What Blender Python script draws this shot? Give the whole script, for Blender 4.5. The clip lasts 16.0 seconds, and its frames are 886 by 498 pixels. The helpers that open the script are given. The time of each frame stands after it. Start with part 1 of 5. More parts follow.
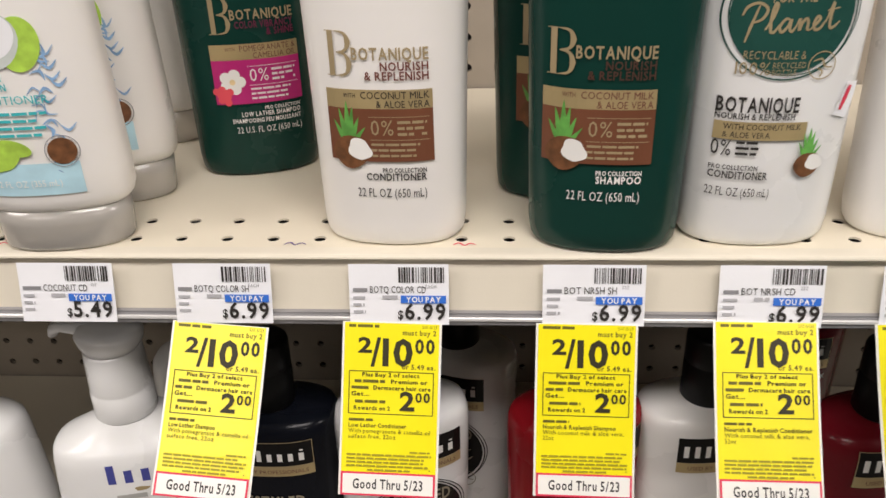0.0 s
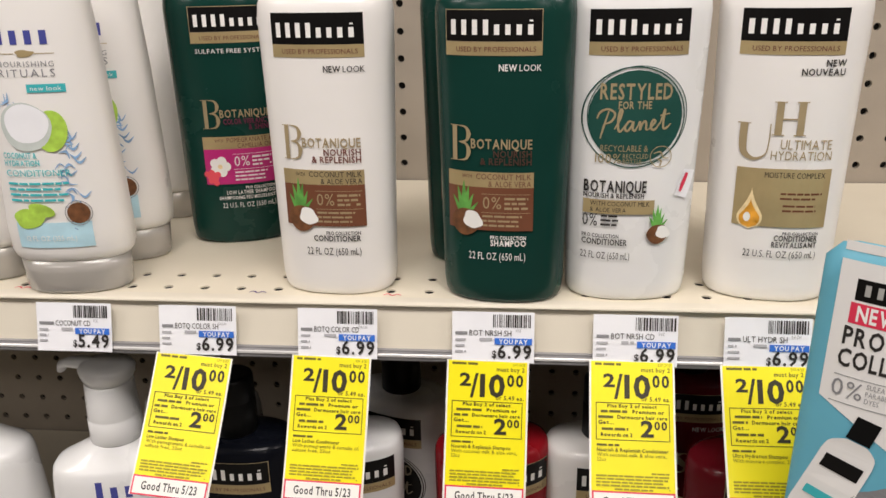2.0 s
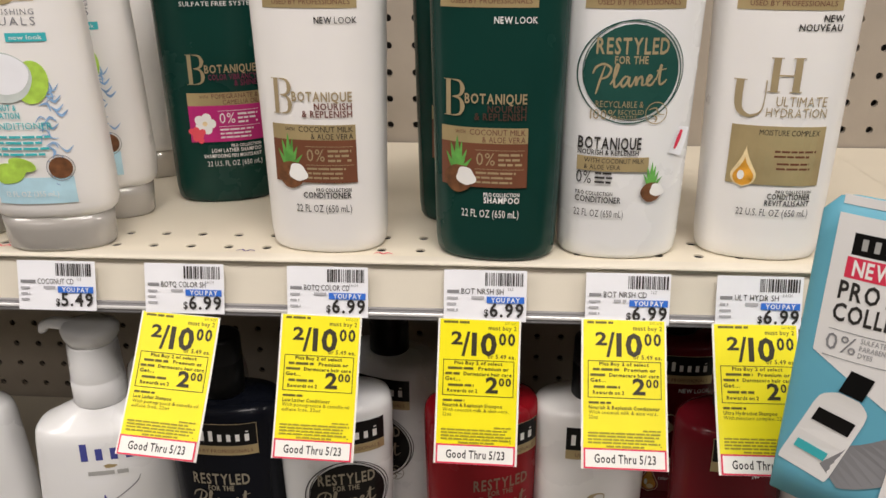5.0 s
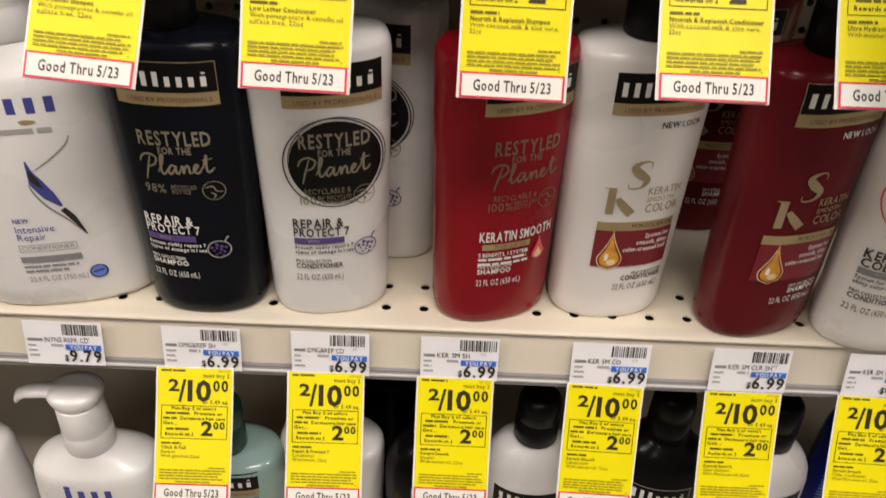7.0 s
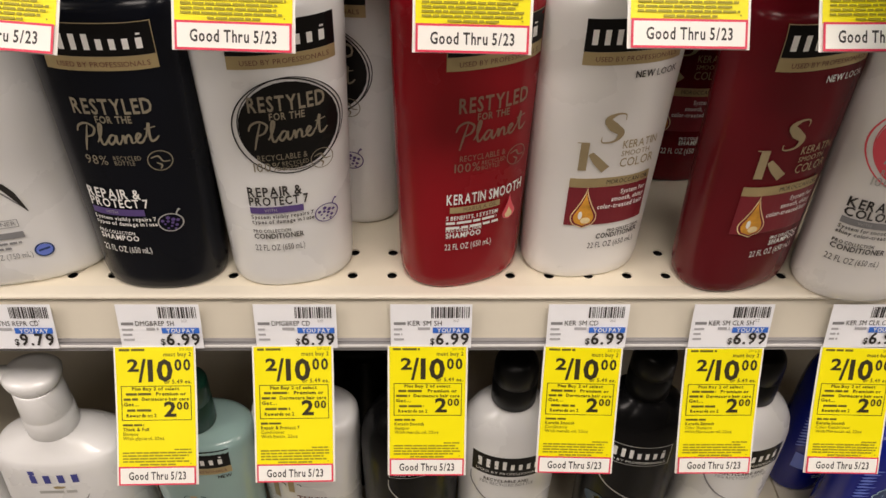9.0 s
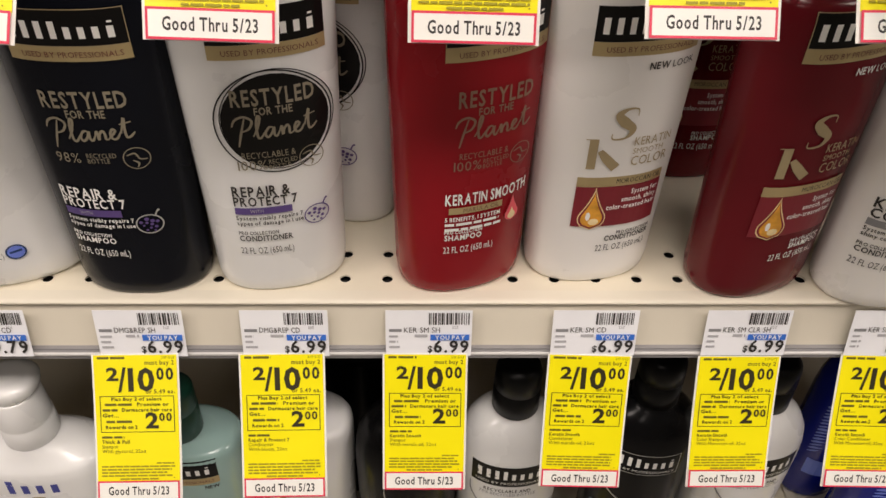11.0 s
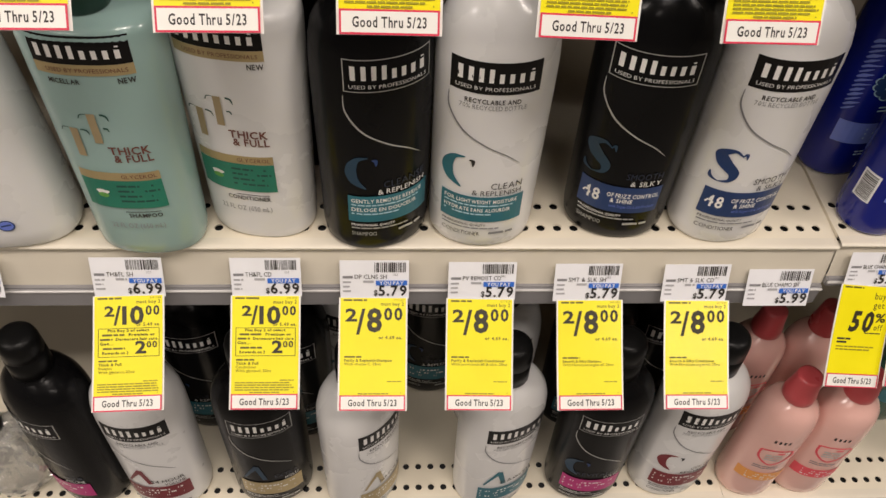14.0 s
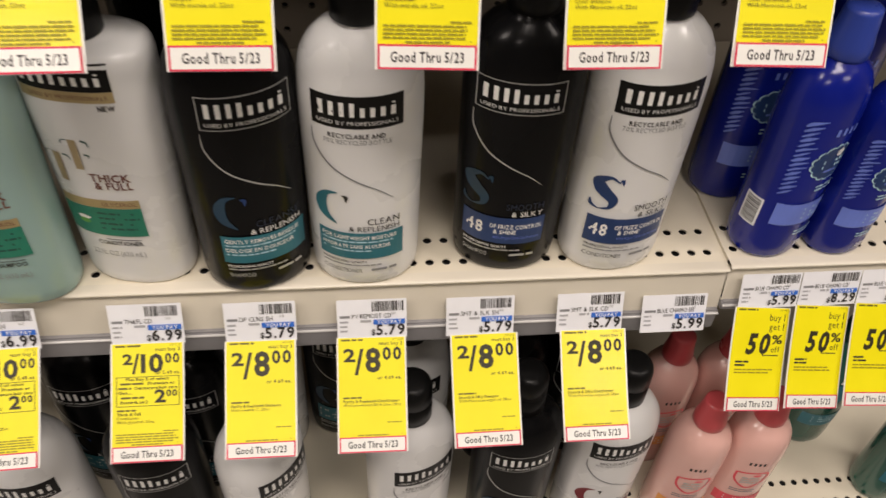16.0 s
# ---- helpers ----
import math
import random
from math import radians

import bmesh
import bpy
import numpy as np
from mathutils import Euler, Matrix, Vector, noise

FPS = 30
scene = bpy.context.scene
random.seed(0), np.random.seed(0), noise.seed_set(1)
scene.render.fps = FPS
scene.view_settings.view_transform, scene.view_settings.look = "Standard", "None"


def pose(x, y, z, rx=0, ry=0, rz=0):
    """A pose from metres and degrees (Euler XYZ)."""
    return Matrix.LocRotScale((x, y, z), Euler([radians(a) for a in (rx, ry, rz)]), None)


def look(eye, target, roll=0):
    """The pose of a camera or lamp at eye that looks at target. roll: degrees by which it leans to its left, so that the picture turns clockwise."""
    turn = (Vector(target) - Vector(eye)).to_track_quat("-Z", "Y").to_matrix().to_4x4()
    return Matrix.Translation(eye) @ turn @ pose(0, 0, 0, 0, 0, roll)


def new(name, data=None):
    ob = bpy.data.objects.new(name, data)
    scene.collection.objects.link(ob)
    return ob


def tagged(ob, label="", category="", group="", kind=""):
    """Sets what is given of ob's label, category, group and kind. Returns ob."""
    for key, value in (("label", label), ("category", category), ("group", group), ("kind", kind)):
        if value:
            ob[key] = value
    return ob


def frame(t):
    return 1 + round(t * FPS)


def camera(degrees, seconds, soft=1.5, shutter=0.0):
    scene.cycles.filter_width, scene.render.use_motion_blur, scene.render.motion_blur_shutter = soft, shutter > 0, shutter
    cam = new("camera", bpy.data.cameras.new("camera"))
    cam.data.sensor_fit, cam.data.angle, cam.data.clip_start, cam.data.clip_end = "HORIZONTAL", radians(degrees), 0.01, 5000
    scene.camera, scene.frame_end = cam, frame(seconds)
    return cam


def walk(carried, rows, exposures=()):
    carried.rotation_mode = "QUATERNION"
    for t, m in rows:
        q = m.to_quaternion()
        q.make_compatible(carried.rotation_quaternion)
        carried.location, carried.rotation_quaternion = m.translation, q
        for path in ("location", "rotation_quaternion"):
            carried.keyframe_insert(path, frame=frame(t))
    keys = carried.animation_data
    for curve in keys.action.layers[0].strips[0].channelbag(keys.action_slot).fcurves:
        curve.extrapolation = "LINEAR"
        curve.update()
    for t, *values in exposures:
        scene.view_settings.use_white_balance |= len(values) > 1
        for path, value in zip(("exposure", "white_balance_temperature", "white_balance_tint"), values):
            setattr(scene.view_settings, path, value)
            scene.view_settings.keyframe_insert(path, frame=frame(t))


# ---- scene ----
cam = camera(57.1, 16.0, shutter=0.35)
PATH = [
    (0, (0.044, -0.369, 1.601), (-0.084, 1.414, 0.703), -1.7),
    (0.5, (0.06, -0.409, 1.61), (-0.083, 1.407, 0.784), -1.5),
    (1, (0.083, -0.458, 1.61), (-0.071, 1.417, 0.933), -1.1),
    (1.5, (0.104, -0.472, 1.619), (-0.065, 1.411, 0.966), -1.2),
    (2, (0.109, -0.473, 1.614), (-0.074, 1.406, 0.955), -1.0),
    (2.5, (0.102, -0.466, 1.614), (-0.042, 1.4, 0.909), -1.0),
    (3, (0.101, -0.458, 1.611), (-0.011, 1.407, 0.898), -0.7),
    (5.5, (0.097, -0.473, 1.596), (-0.028, 1.386, 0.868), -0.1),
    (6, (0.086, -0.443, 1.556), (-0.008, 1.338, 0.65), 0.8),
    (6.3, (0.08, -0.422, 1.522), (-0.005, 1.301, 0.51), 1.7),
    (6.5, (0.07, -0.414, 1.495), (0.021, 1.28, 0.433), 2.0),
    (7, (0.06, -0.398, 1.465), (0.064, 1.211, 0.278), 2.4),
    (7.5, (0.07, -0.393, 1.457), (0.122, 1.174, 0.215), 2.4),
    (8, (0.067, -0.383, 1.455), (0.127, 1.167, 0.192), 1.9),
    (8.5, (0.067, -0.377, 1.456), (0.126, 1.165, 0.183), 1.5),
    (11, (0.068, -0.343, 1.443), (0.131, 1.171, 0.138), 1.7),
    (11.5, (0.053, -0.335, 1.407), (0.127, 1.18, 0.104), 2.2),
    (12, (0.066, -0.359, 1.382), (0.139, 1.168, 0.093), 2.4),
    (12.3, (0.068, -0.361, 1.365), (0.144, 1.1, 0.001), 2.9),
    (12.5, (0.067, -0.384, 1.332), (0.153, 1.083, -0.025), 3.2),
    (13, (0.068, -0.403, 1.287), (0.167, 0.986, -0.148), 3.7),
    (13.5, (0.074, -0.399, 1.241), (0.186, 0.94, -0.241), 3.9),
    (14, (0.075, -0.396, 1.225), (0.194, 0.918, -0.279), 3.9),
    (14.5, (0.076, -0.402, 1.222), (0.199, 0.94, -0.255), 4.1),
    (15, (0.078, -0.4, 1.237), (0.214, 0.971, -0.213), 4.1),
    (15.5, (0.102, -0.408, 1.249), (0.267, 0.972, -0.19), 4.2),
    (16, (0.137, -0.393, 1.219), (0.332, 0.983, -0.22), 3.8),
]
walk(cam, [(t, look(eye, target, roll)) for t, eye, target, roll in PATH],
     [(0.0, -0.06, 6500, 10), (2.5, -0.06, 6500, 10), (5.5, -0.12, 6500, 10), (6.1, -0.24, 6550, 11), (6.9, -0.09, 6900, 12), (8.5, -0.09, 6900, 12), (12.0, -0.08, 6900, 12), (16.0, -0.05, 6900, 12)])


# ---- light ----
world = bpy.data.worlds.new("world")
scene.world = world
world.use_nodes = True
wbg = world.node_tree.nodes["Background"]
wbg.inputs[0].default_value = (1.0, 0.96, 0.9, 1)
wbg.inputs[1].default_value = 0.12


def area_lamp(name, x, y, z, sx, sy, power, colour, rx=0):
    li = bpy.data.lights.new(name, "AREA")
    li.shape, li.size, li.size_y, li.energy, li.color = "RECTANGLE", sx, sy, power, colour
    ob = new(name, li)
    ob.matrix_world = pose(x, y, z, rx)
    return ob


# fluorescent troffers in the shop ceiling, in a row along the aisle
LAMP_COLOUR = (1.0, 0.925, 0.885)
for lx in (-1.9, 0.25, 2.4):
    area_lamp("ceiling_lamp", lx, -0.95, 2.96, 1.2, 0.5, 36, LAMP_COLOUR)
for lx in (-1.5, 1.7):
    area_lamp("ceiling_lamp", lx, -2.55, 2.96, 1.2, 0.5, 22, LAMP_COLOUR)

# ---- materials ----


def mat(name, colour, rough=0.45, metal=0.0, var=0.05, scale=9.0, bump=0.0, bscale=300.0, coat=0.0, trans=0.0, sss=0.0, spec=0.5):
    m = bpy.data.materials.new(name)
    m.use_nodes = True
    nt = m.node_tree
    b = nt.nodes["Principled BSDF"]
    b.inputs["Roughness"].default_value, b.inputs["Metallic"].default_value = rough, metal
    b.inputs["Coat Weight"].default_value, b.inputs["Coat Roughness"].default_value = coat, 0.12
    b.inputs["Transmission Weight"].default_value = trans
    b.inputs["Specular IOR Level"].default_value = spec
    if sss:
        b.inputs["Subsurface Weight"].default_value = sss
        b.inputs["Subsurface Radius"].default_value = (0.01, 0.01, 0.008)
        b.inputs["Subsurface Scale"].default_value = 0.5
    geo = nt.nodes.new("ShaderNodeNewGeometry")
    noi = nt.nodes.new("ShaderNodeTexNoise")
    noi.inputs["Scale"].default_value, noi.inputs["Detail"].default_value = scale, 6
    nt.links.new(geo.outputs["Position"], noi.inputs["Vector"])
    ramp = nt.nodes.new("ShaderNodeMapRange")
    ramp.inputs["From Min"].default_value, ramp.inputs["From Max"].default_value = 0.3, 0.7
    ramp.inputs["To Min"].default_value, ramp.inputs["To Max"].default_value = 1 - var, 1 + var
    nt.links.new(noi.outputs["Fac"], ramp.inputs["Value"])
    mul = nt.nodes.new("ShaderNodeVectorMath")
    mul.operation = "SCALE"
    mul.inputs[0].default_value = colour
    nt.links.new(ramp.outputs["Result"], mul.inputs["Scale"])
    nt.links.new(mul.outputs["Vector"], b.inputs["Base Color"])
    rr = nt.nodes.new("ShaderNodeMapRange")
    rr.inputs["To Min"].default_value, rr.inputs["To Max"].default_value = max(rough - 0.08, 0.03), min(rough + 0.08, 1)
    fine = nt.nodes.new("ShaderNodeTexNoise")
    fine.inputs["Scale"].default_value, fine.inputs["Detail"].default_value = bscale, 3
    nt.links.new(geo.outputs["Position"], fine.inputs["Vector"])
    nt.links.new(noi.outputs["Fac"], rr.inputs["Value"])
    nt.links.new(rr.outputs["Result"], b.inputs["Roughness"])
    if bump:
        bu = nt.nodes.new("ShaderNodeBump")
        bu.inputs["Strength"].default_value, bu.inputs["Distance"].default_value = bump, 0.0006
        nt.links.new(fine.outputs["Fac"], bu.inputs["Height"])
        nt.links.new(bu.outputs["Normal"], b.inputs["Normal"])
    return m


CREAM = mat("cream_enamel", (0.72, 0.66, 0.53), 0.42, var=0.05, scale=7, bump=0.12, bscale=900)
CREAM_FACE = mat("cream_shelf_front", (0.70, 0.65, 0.54), 0.38, var=0.05, scale=11, bump=0.08, bscale=700)
GREY_LIP = mat("grey_price_channel", (0.25, 0.245, 0.25), 0.32, var=0.12, scale=22, bump=0.05)
CLEAR_LIP = mat("clear_price_channel", (0.62, 0.61, 0.60), 0.2, var=0.08, scale=25, coat=0.6)
PEG = mat("pegboard_beige", (0.33, 0.285, 0.23), 0.6, var=0.1, scale=12, bump=0.2)
# near-black stand-in for the shade inside and behind the punched holes
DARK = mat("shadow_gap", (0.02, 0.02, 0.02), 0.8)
PAPER = mat("label_paper", (0.86, 0.87, 0.90), 0.5, var=0.03, scale=40, bump=0.1, bscale=900)
YELLOW = mat("yellow_tag_paper", (0.90, 0.80, 0.005), 0.42, var=0.03, scale=40, coat=0.25, bump=0.06)
TAGWHITE = mat("white_tag_paper", (0.84, 0.83, 0.78), 0.42, var=0.02, scale=40, coat=0.25)
INK = mat("black_ink", (0.025, 0.022, 0.02), 0.5)
GREYINK = mat("grey_ink", (0.24, 0.24, 0.25), 0.5)
TAGDARK = mat("tag_black_ink", (0.03, 0.025, 0.008), 0.5)
TAGFINE = mat("pale_olive_fine_print", (0.36, 0.31, 0.012), 0.5)
PALEGREY = mat("pale_grey_ink", (0.42, 0.42, 0.44), 0.5)
DIMGOLD = mat("dull_gold_ink", (0.27, 0.235, 0.17), 0.4, var=0.1, scale=60)
DIMTEAL = mat("dim_teal_ink", (0.012, 0.045, 0.085), 0.35, var=0.15, scale=40)
TAGINK = mat("olive_small_print", (0.14, 0.12, 0.01), 0.5)
BLUEINK = mat("blue_ink", (0.035, 0.16, 0.62), 0.45)
REDINK = mat("red_ink", (0.70, 0.035, 0.085), 0.45)
WHITE = mat("white_plastic", (0.84, 0.82, 0.79), 0.3, var=0.025, scale=14, coat=0.3, bump=0.04, bscale=500, sss=0.05)
PEARL = mat("pearl_white_plastic", (0.80, 0.80, 0.79), 0.28, var=0.03, scale=14, coat=0.35, bump=0.04, bscale=500, sss=0.05)
GREEN = mat("deep_green_plastic", (0.006, 0.040, 0.031), 0.26, var=0.1, scale=12, coat=0.06, bump=0.04, spec=0.22)
NAVY = mat("navy_black_plastic", (0.0045, 0.0055, 0.0090), 0.25, var=0.1, scale=12, coat=0.06, bump=0.04, spec=0.14)
BLACK = mat("black_plastic", (0.0055, 0.0055, 0.006), 0.24, var=0.12, scale=14, coat=0.06, bump=0.05, spec=0.14)
BLACKCAP = mat("black_cap_plastic", (0.006, 0.006, 0.006), 0.32, var=0.1, scale=20, spec=0.14)
RED = mat("red_plastic", (0.27, 0.008, 0.014), 0.26, var=0.07, scale=12, coat=0.06, bump=0.04, spec=0.22)
WINE = mat("wine_red_plastic", (0.125, 0.006, 0.011), 0.24, var=0.08, scale=12, coat=0.06, bump=0.04, spec=0.22)
AQUA = mat("aqua_translucent_plastic", (0.36, 0.53, 0.50), 0.22, var=0.05, scale=9, coat=0.3, sss=0.2, trans=0.12)
CLEARCAP = mat("clear_grey_plastic", (0.74, 0.71, 0.66), 0.2, var=0.06, scale=18, coat=0.4, trans=0.55)
BLUE = mat("royal_blue_plastic", (0.004, 0.012, 0.22), 0.2, var=0.08, scale=12, coat=0.3, bump=0.02, spec=0.3)
BLUECAP = mat("blue_cap_plastic", (0.03, 0.06, 0.34), 0.28, var=0.06, scale=14)
PINK = mat("salmon_pink_plastic", (0.80, 0.48, 0.42), 0.2, var=0.04, scale=12, coat=0.5, sss=0.05)
CORAL = mat("coral_cap_plastic", (0.62, 0.09, 0.10), 0.28, var=0.05, scale=14)
FOREST = mat("forest_green_plastic", (0.010, 0.085, 0.062), 0.2, var=0.08, scale=12, coat=0.5)
GOLD = mat("gold_foil", (0.50, 0.39, 0.20), 0.34, metal=0.35, var=0.1, scale=45)
GOLDINK = mat("gold_ink", (0.42, 0.33, 0.19), 0.38, metal=0.2, var=0.08, scale=60)
BROWN = mat("cocoa_brown_print", (0.165, 0.060, 0.030), 0.4, var=0.08, scale=40)
MAROONINK = mat("maroon_ink", (0.16, 0.05, 0.035), 0.4)
DIMINK = mat("dim_blue_ink", (0.012, 0.020, 0.045), 0.35)
DIMBROWN = mat("dim_brown_ink", (0.075, 0.032, 0.022), 0.4)
DIMPLUM = mat("dim_plum_ink", (0.15, 0.015, 0.055), 0.4)
SMOKEGOLD = mat("smoked_gold_ink", (0.25, 0.145, 0.095), 0.4, var=0.1, scale=60)
WHITEINK = mat("white_ink", (0.86, 0.85, 0.82), 0.4)
SILVERINK = mat("silver_ink", (0.50, 0.50, 0.48), 0.35, metal=0.3)
PANEL = mat("black_print_panel", (0.006, 0.0055, 0.0055), 0.32, var=0.1, scale=30, spec=0.22)
MAGENTA = mat("magenta_print", (0.52, 0.02, 0.19), 0.4, var=0.08, scale=40)
PURPLE = mat("purple_print", (0.10, 0.06, 0.22), 0.4)
GREENINK = mat("green_print", (0.015, 0.20, 0.13), 0.4, var=0.1, scale=40)
DEEPGREEN = mat("dark_green_print", (0.012, 0.070, 0.055), 0.4, var=0.08, scale=40)
TEAL = mat("teal_print", (0.014, 0.15, 0.20), 0.35, var=0.1, scale=40)
DKBLUE = mat("dark_blue_print", (0.013, 0.042, 0.145), 0.35, var=0.12, scale=40)
LTBLUE = mat("light_blue_print", (0.15, 0.22, 0.68), 0.35, var=0.08, scale=40)
SKY = mat("pale_aqua_print", (0.48, 0.72, 0.82), 0.4, var=0.12, scale=60)
CYANINK = mat("cyan_ink", (0.05, 0.46, 0.50), 0.4)
VIOLETBLUE = mat("violet_blue_ink", (0.06, 0.07, 0.30), 0.4)
WINEINK = mat("wine_print", (0.20, 0.015, 0.025), 0.4, var=0.08, scale=40)
COCOPALE = mat("coconut_shade_print", (0.56, 0.61, 0.58), 0.45, var=0.12, scale=70)
SPLASH = mat("water_splash_print", (0.24, 0.40, 0.62), 0.4, var=0.3, scale=120)
COCOHUSK = mat("coconut_husk_print", (0.16, 0.065, 0.025), 0.5, var=0.35, scale=220)
LEAF = mat("leaf_green_print", (0.12, 0.36, 0.07), 0.45, var=0.3, scale=160)
LIME = mat("lime_print", (0.40, 0.62, 0.08), 0.45, var=0.25, scale=120)
AMBER = mat("amber_oil_print", (0.70, 0.33, 0.04), 0.3, var=0.3, scale=130)
PALEGOLD = mat("pale_gold_print", (0.85, 0.68, 0.38), 0.3, var=0.15, scale=130)
CORALINK = mat("coral_print", (0.80, 0.09, 0.12), 0.4)
ORANGEINK = mat("orange_print", (0.85, 0.36, 0.09), 0.4)
CARDBLUE = mat("card_blue_print", (0.13, 0.42, 0.55), 0.45, var=0.04, scale=30)
CARDWHITE = mat("card_white_print", (0.80, 0.79, 0.77), 0.45, var=0.03, scale=30)
POUCH = mat("clear_film", (0.80, 0.80, 0.76), 0.12, var=0.05, scale=30, trans=0.75, coat=0.5, bump=0.3, bscale=45)
FLOOR = mat("vinyl_floor", (0.21, 0.195, 0.17), 0.3, var=0.08, scale=3, coat=0.2)
# kept dark so the unseen walls reflect and bounce little light
WALL = mat("shop_paint", (0.20, 0.18, 0.155), 0.6, var=0.05, scale=2)
CEIL = mat("ceiling_tile_white", (0.66, 0.65, 0.62), 0.8, var=0.05, scale=6, bump=0.3)

# ---- mesh helpers ----


def mesh_of(name, verts, faces, material, smooth=False):
    me = bpy.data.meshes.new(name)
    me.from_pydata(verts, [], faces)
    me.materials.append(material)
    if smooth:
        me.polygons.foreach_set("use_smooth", [True] * len(me.polygons))
    me.update()
    return me


def part(name, me, parent=None, label="", m=None):
    ob = new(name, me)
    if parent is not None:
        ob.parent = parent
    if m is not None:
        ob.matrix_basis = m
    if label:
        tagged(ob, label)
    return ob


def thing(name, label, category, m, group="", kind=""):
    ob = new(name)
    ob.empty_display_size = 0.02
    ob.matrix_basis = m
    return tagged(ob, label, category, group, kind)


def box_lists(x0, x1, y0, y1, z0, z1, verts, faces):
    n = len(verts)
    verts += [(x, y, z) for z in (z0, z1) for y in (y0, y1) for x in (x0, x1)]
    faces += [tuple(n + i for i in f) for f in ((0, 2, 3, 1), (4, 5, 7, 6), (0, 1, 5, 4), (2, 6, 7, 3), (0, 4, 6, 2), (1, 3, 7, 5))]


def bevelled(name, boxes, material, bevel=0.001, seg=2):
    bm = bmesh.new()
    for x0, x1, y0, y1, z0, z1 in boxes:
        r = bmesh.ops.create_cube(bm, size=1)
        bmesh.ops.transform(bm, matrix=Matrix.LocRotScale(((x0 + x1) / 2, (y0 + y1) / 2, (z0 + z1) / 2), None, (x1 - x0, y1 - y0, z1 - z0)), verts=r["verts"])
    bmesh.ops.bevel(bm, geom=bm.edges[:], offset=bevel, segments=seg, affect="EDGES", clamp_overlap=True)
    me = bpy.data.meshes.new(name)
    bm.to_mesh(me)
    bm.free()
    me.materials.append(material)
    return me


def loft(name, rings, material, seg=64, close=True):
    """rings: (z, half width, half depth, squareness[, dx, dy])"""
    verts, faces = [], []
    for z, a, b, e, *off in rings:
        dx, dy = off if off else (0, 0)
        for k in range(seg):
            t = 2 * math.pi * k / seg
            c, s = math.cos(t), math.sin(t)
            verts.append((dx + a * math.copysign(abs(c) ** (2 / e), c), dy + b * math.copysign(abs(s) ** (2 / e), s), z))
    for r in range(len(rings) - 1):
        for k in range(seg):
            k2 = (k + 1) % seg
            faces.append((r * seg + k, r * seg + k2, (r + 1) * seg + k2, (r + 1) * seg + k))
    if close:
        faces.append(tuple(range(seg - 1, -1, -1)))
        faces.append(tuple(range((len(rings) - 1) * seg, len(rings) * seg)))
    return mesh_of(name, verts, faces, material, True)


# ---- glyphs of the built-in font, made once ----
CHARS = "ABCDEFGHIJKLMNOPQRSTUVWXYZabcdefghijklmnopqrstuvwxyz0123456789&%/.,-$()*'"
GLYPH = {}


def make_glyphs():
    made = []
    for style, off, shear in (("r", 0.0, 0.0), ("b", 0.022, 0.0), ("k", 0.030, 0.0), ("i", 0.040, 0.2)):
        for ch in CHARS:
            cu = bpy.data.curves.new("glyph", "FONT")
            cu.body, cu.offset, cu.shear, cu.resolution_u = ch, off, shear, 2
            made.append((style, ch, new("glyph", cu)))
    dg = bpy.context.evaluated_depsgraph_get()
    for style, ch, ob in made:
        me = bpy.data.meshes.new_from_object(ob.evaluated_get(dg))
        vs = [(v.co.x, v.co.y) for v in me.vertices]
        GLYPH[style, ch] = (vs, [tuple(p.vertices) for p in me.polygons])
        bpy.data.meshes.remove(me)
    for style, ch, ob in made:
        cu = ob.data
        bpy.data.objects.remove(ob)
        bpy.data.curves.remove(cu)
    cap = max(y for _, y in GLYPH["r", "H"][0])
    for key, (vs, fs) in GLYPH.items():
        x0 = min(x for x, _ in vs)
        GLYPH[key] = ([((x - x0) / cap, y / cap) for x, y in vs], fs, (max(x for x, _ in vs) - x0) / cap)


make_glyphs()


FINE = {"barcode", "small_print", "fine_print", "brand_bar", "brand_mark", "water_print", "claim", "barcode_line", "leaf_print", "berry_print", "flower_print", "emblem_lettering", "band_lettering", "lettering", "lettering_bold"}


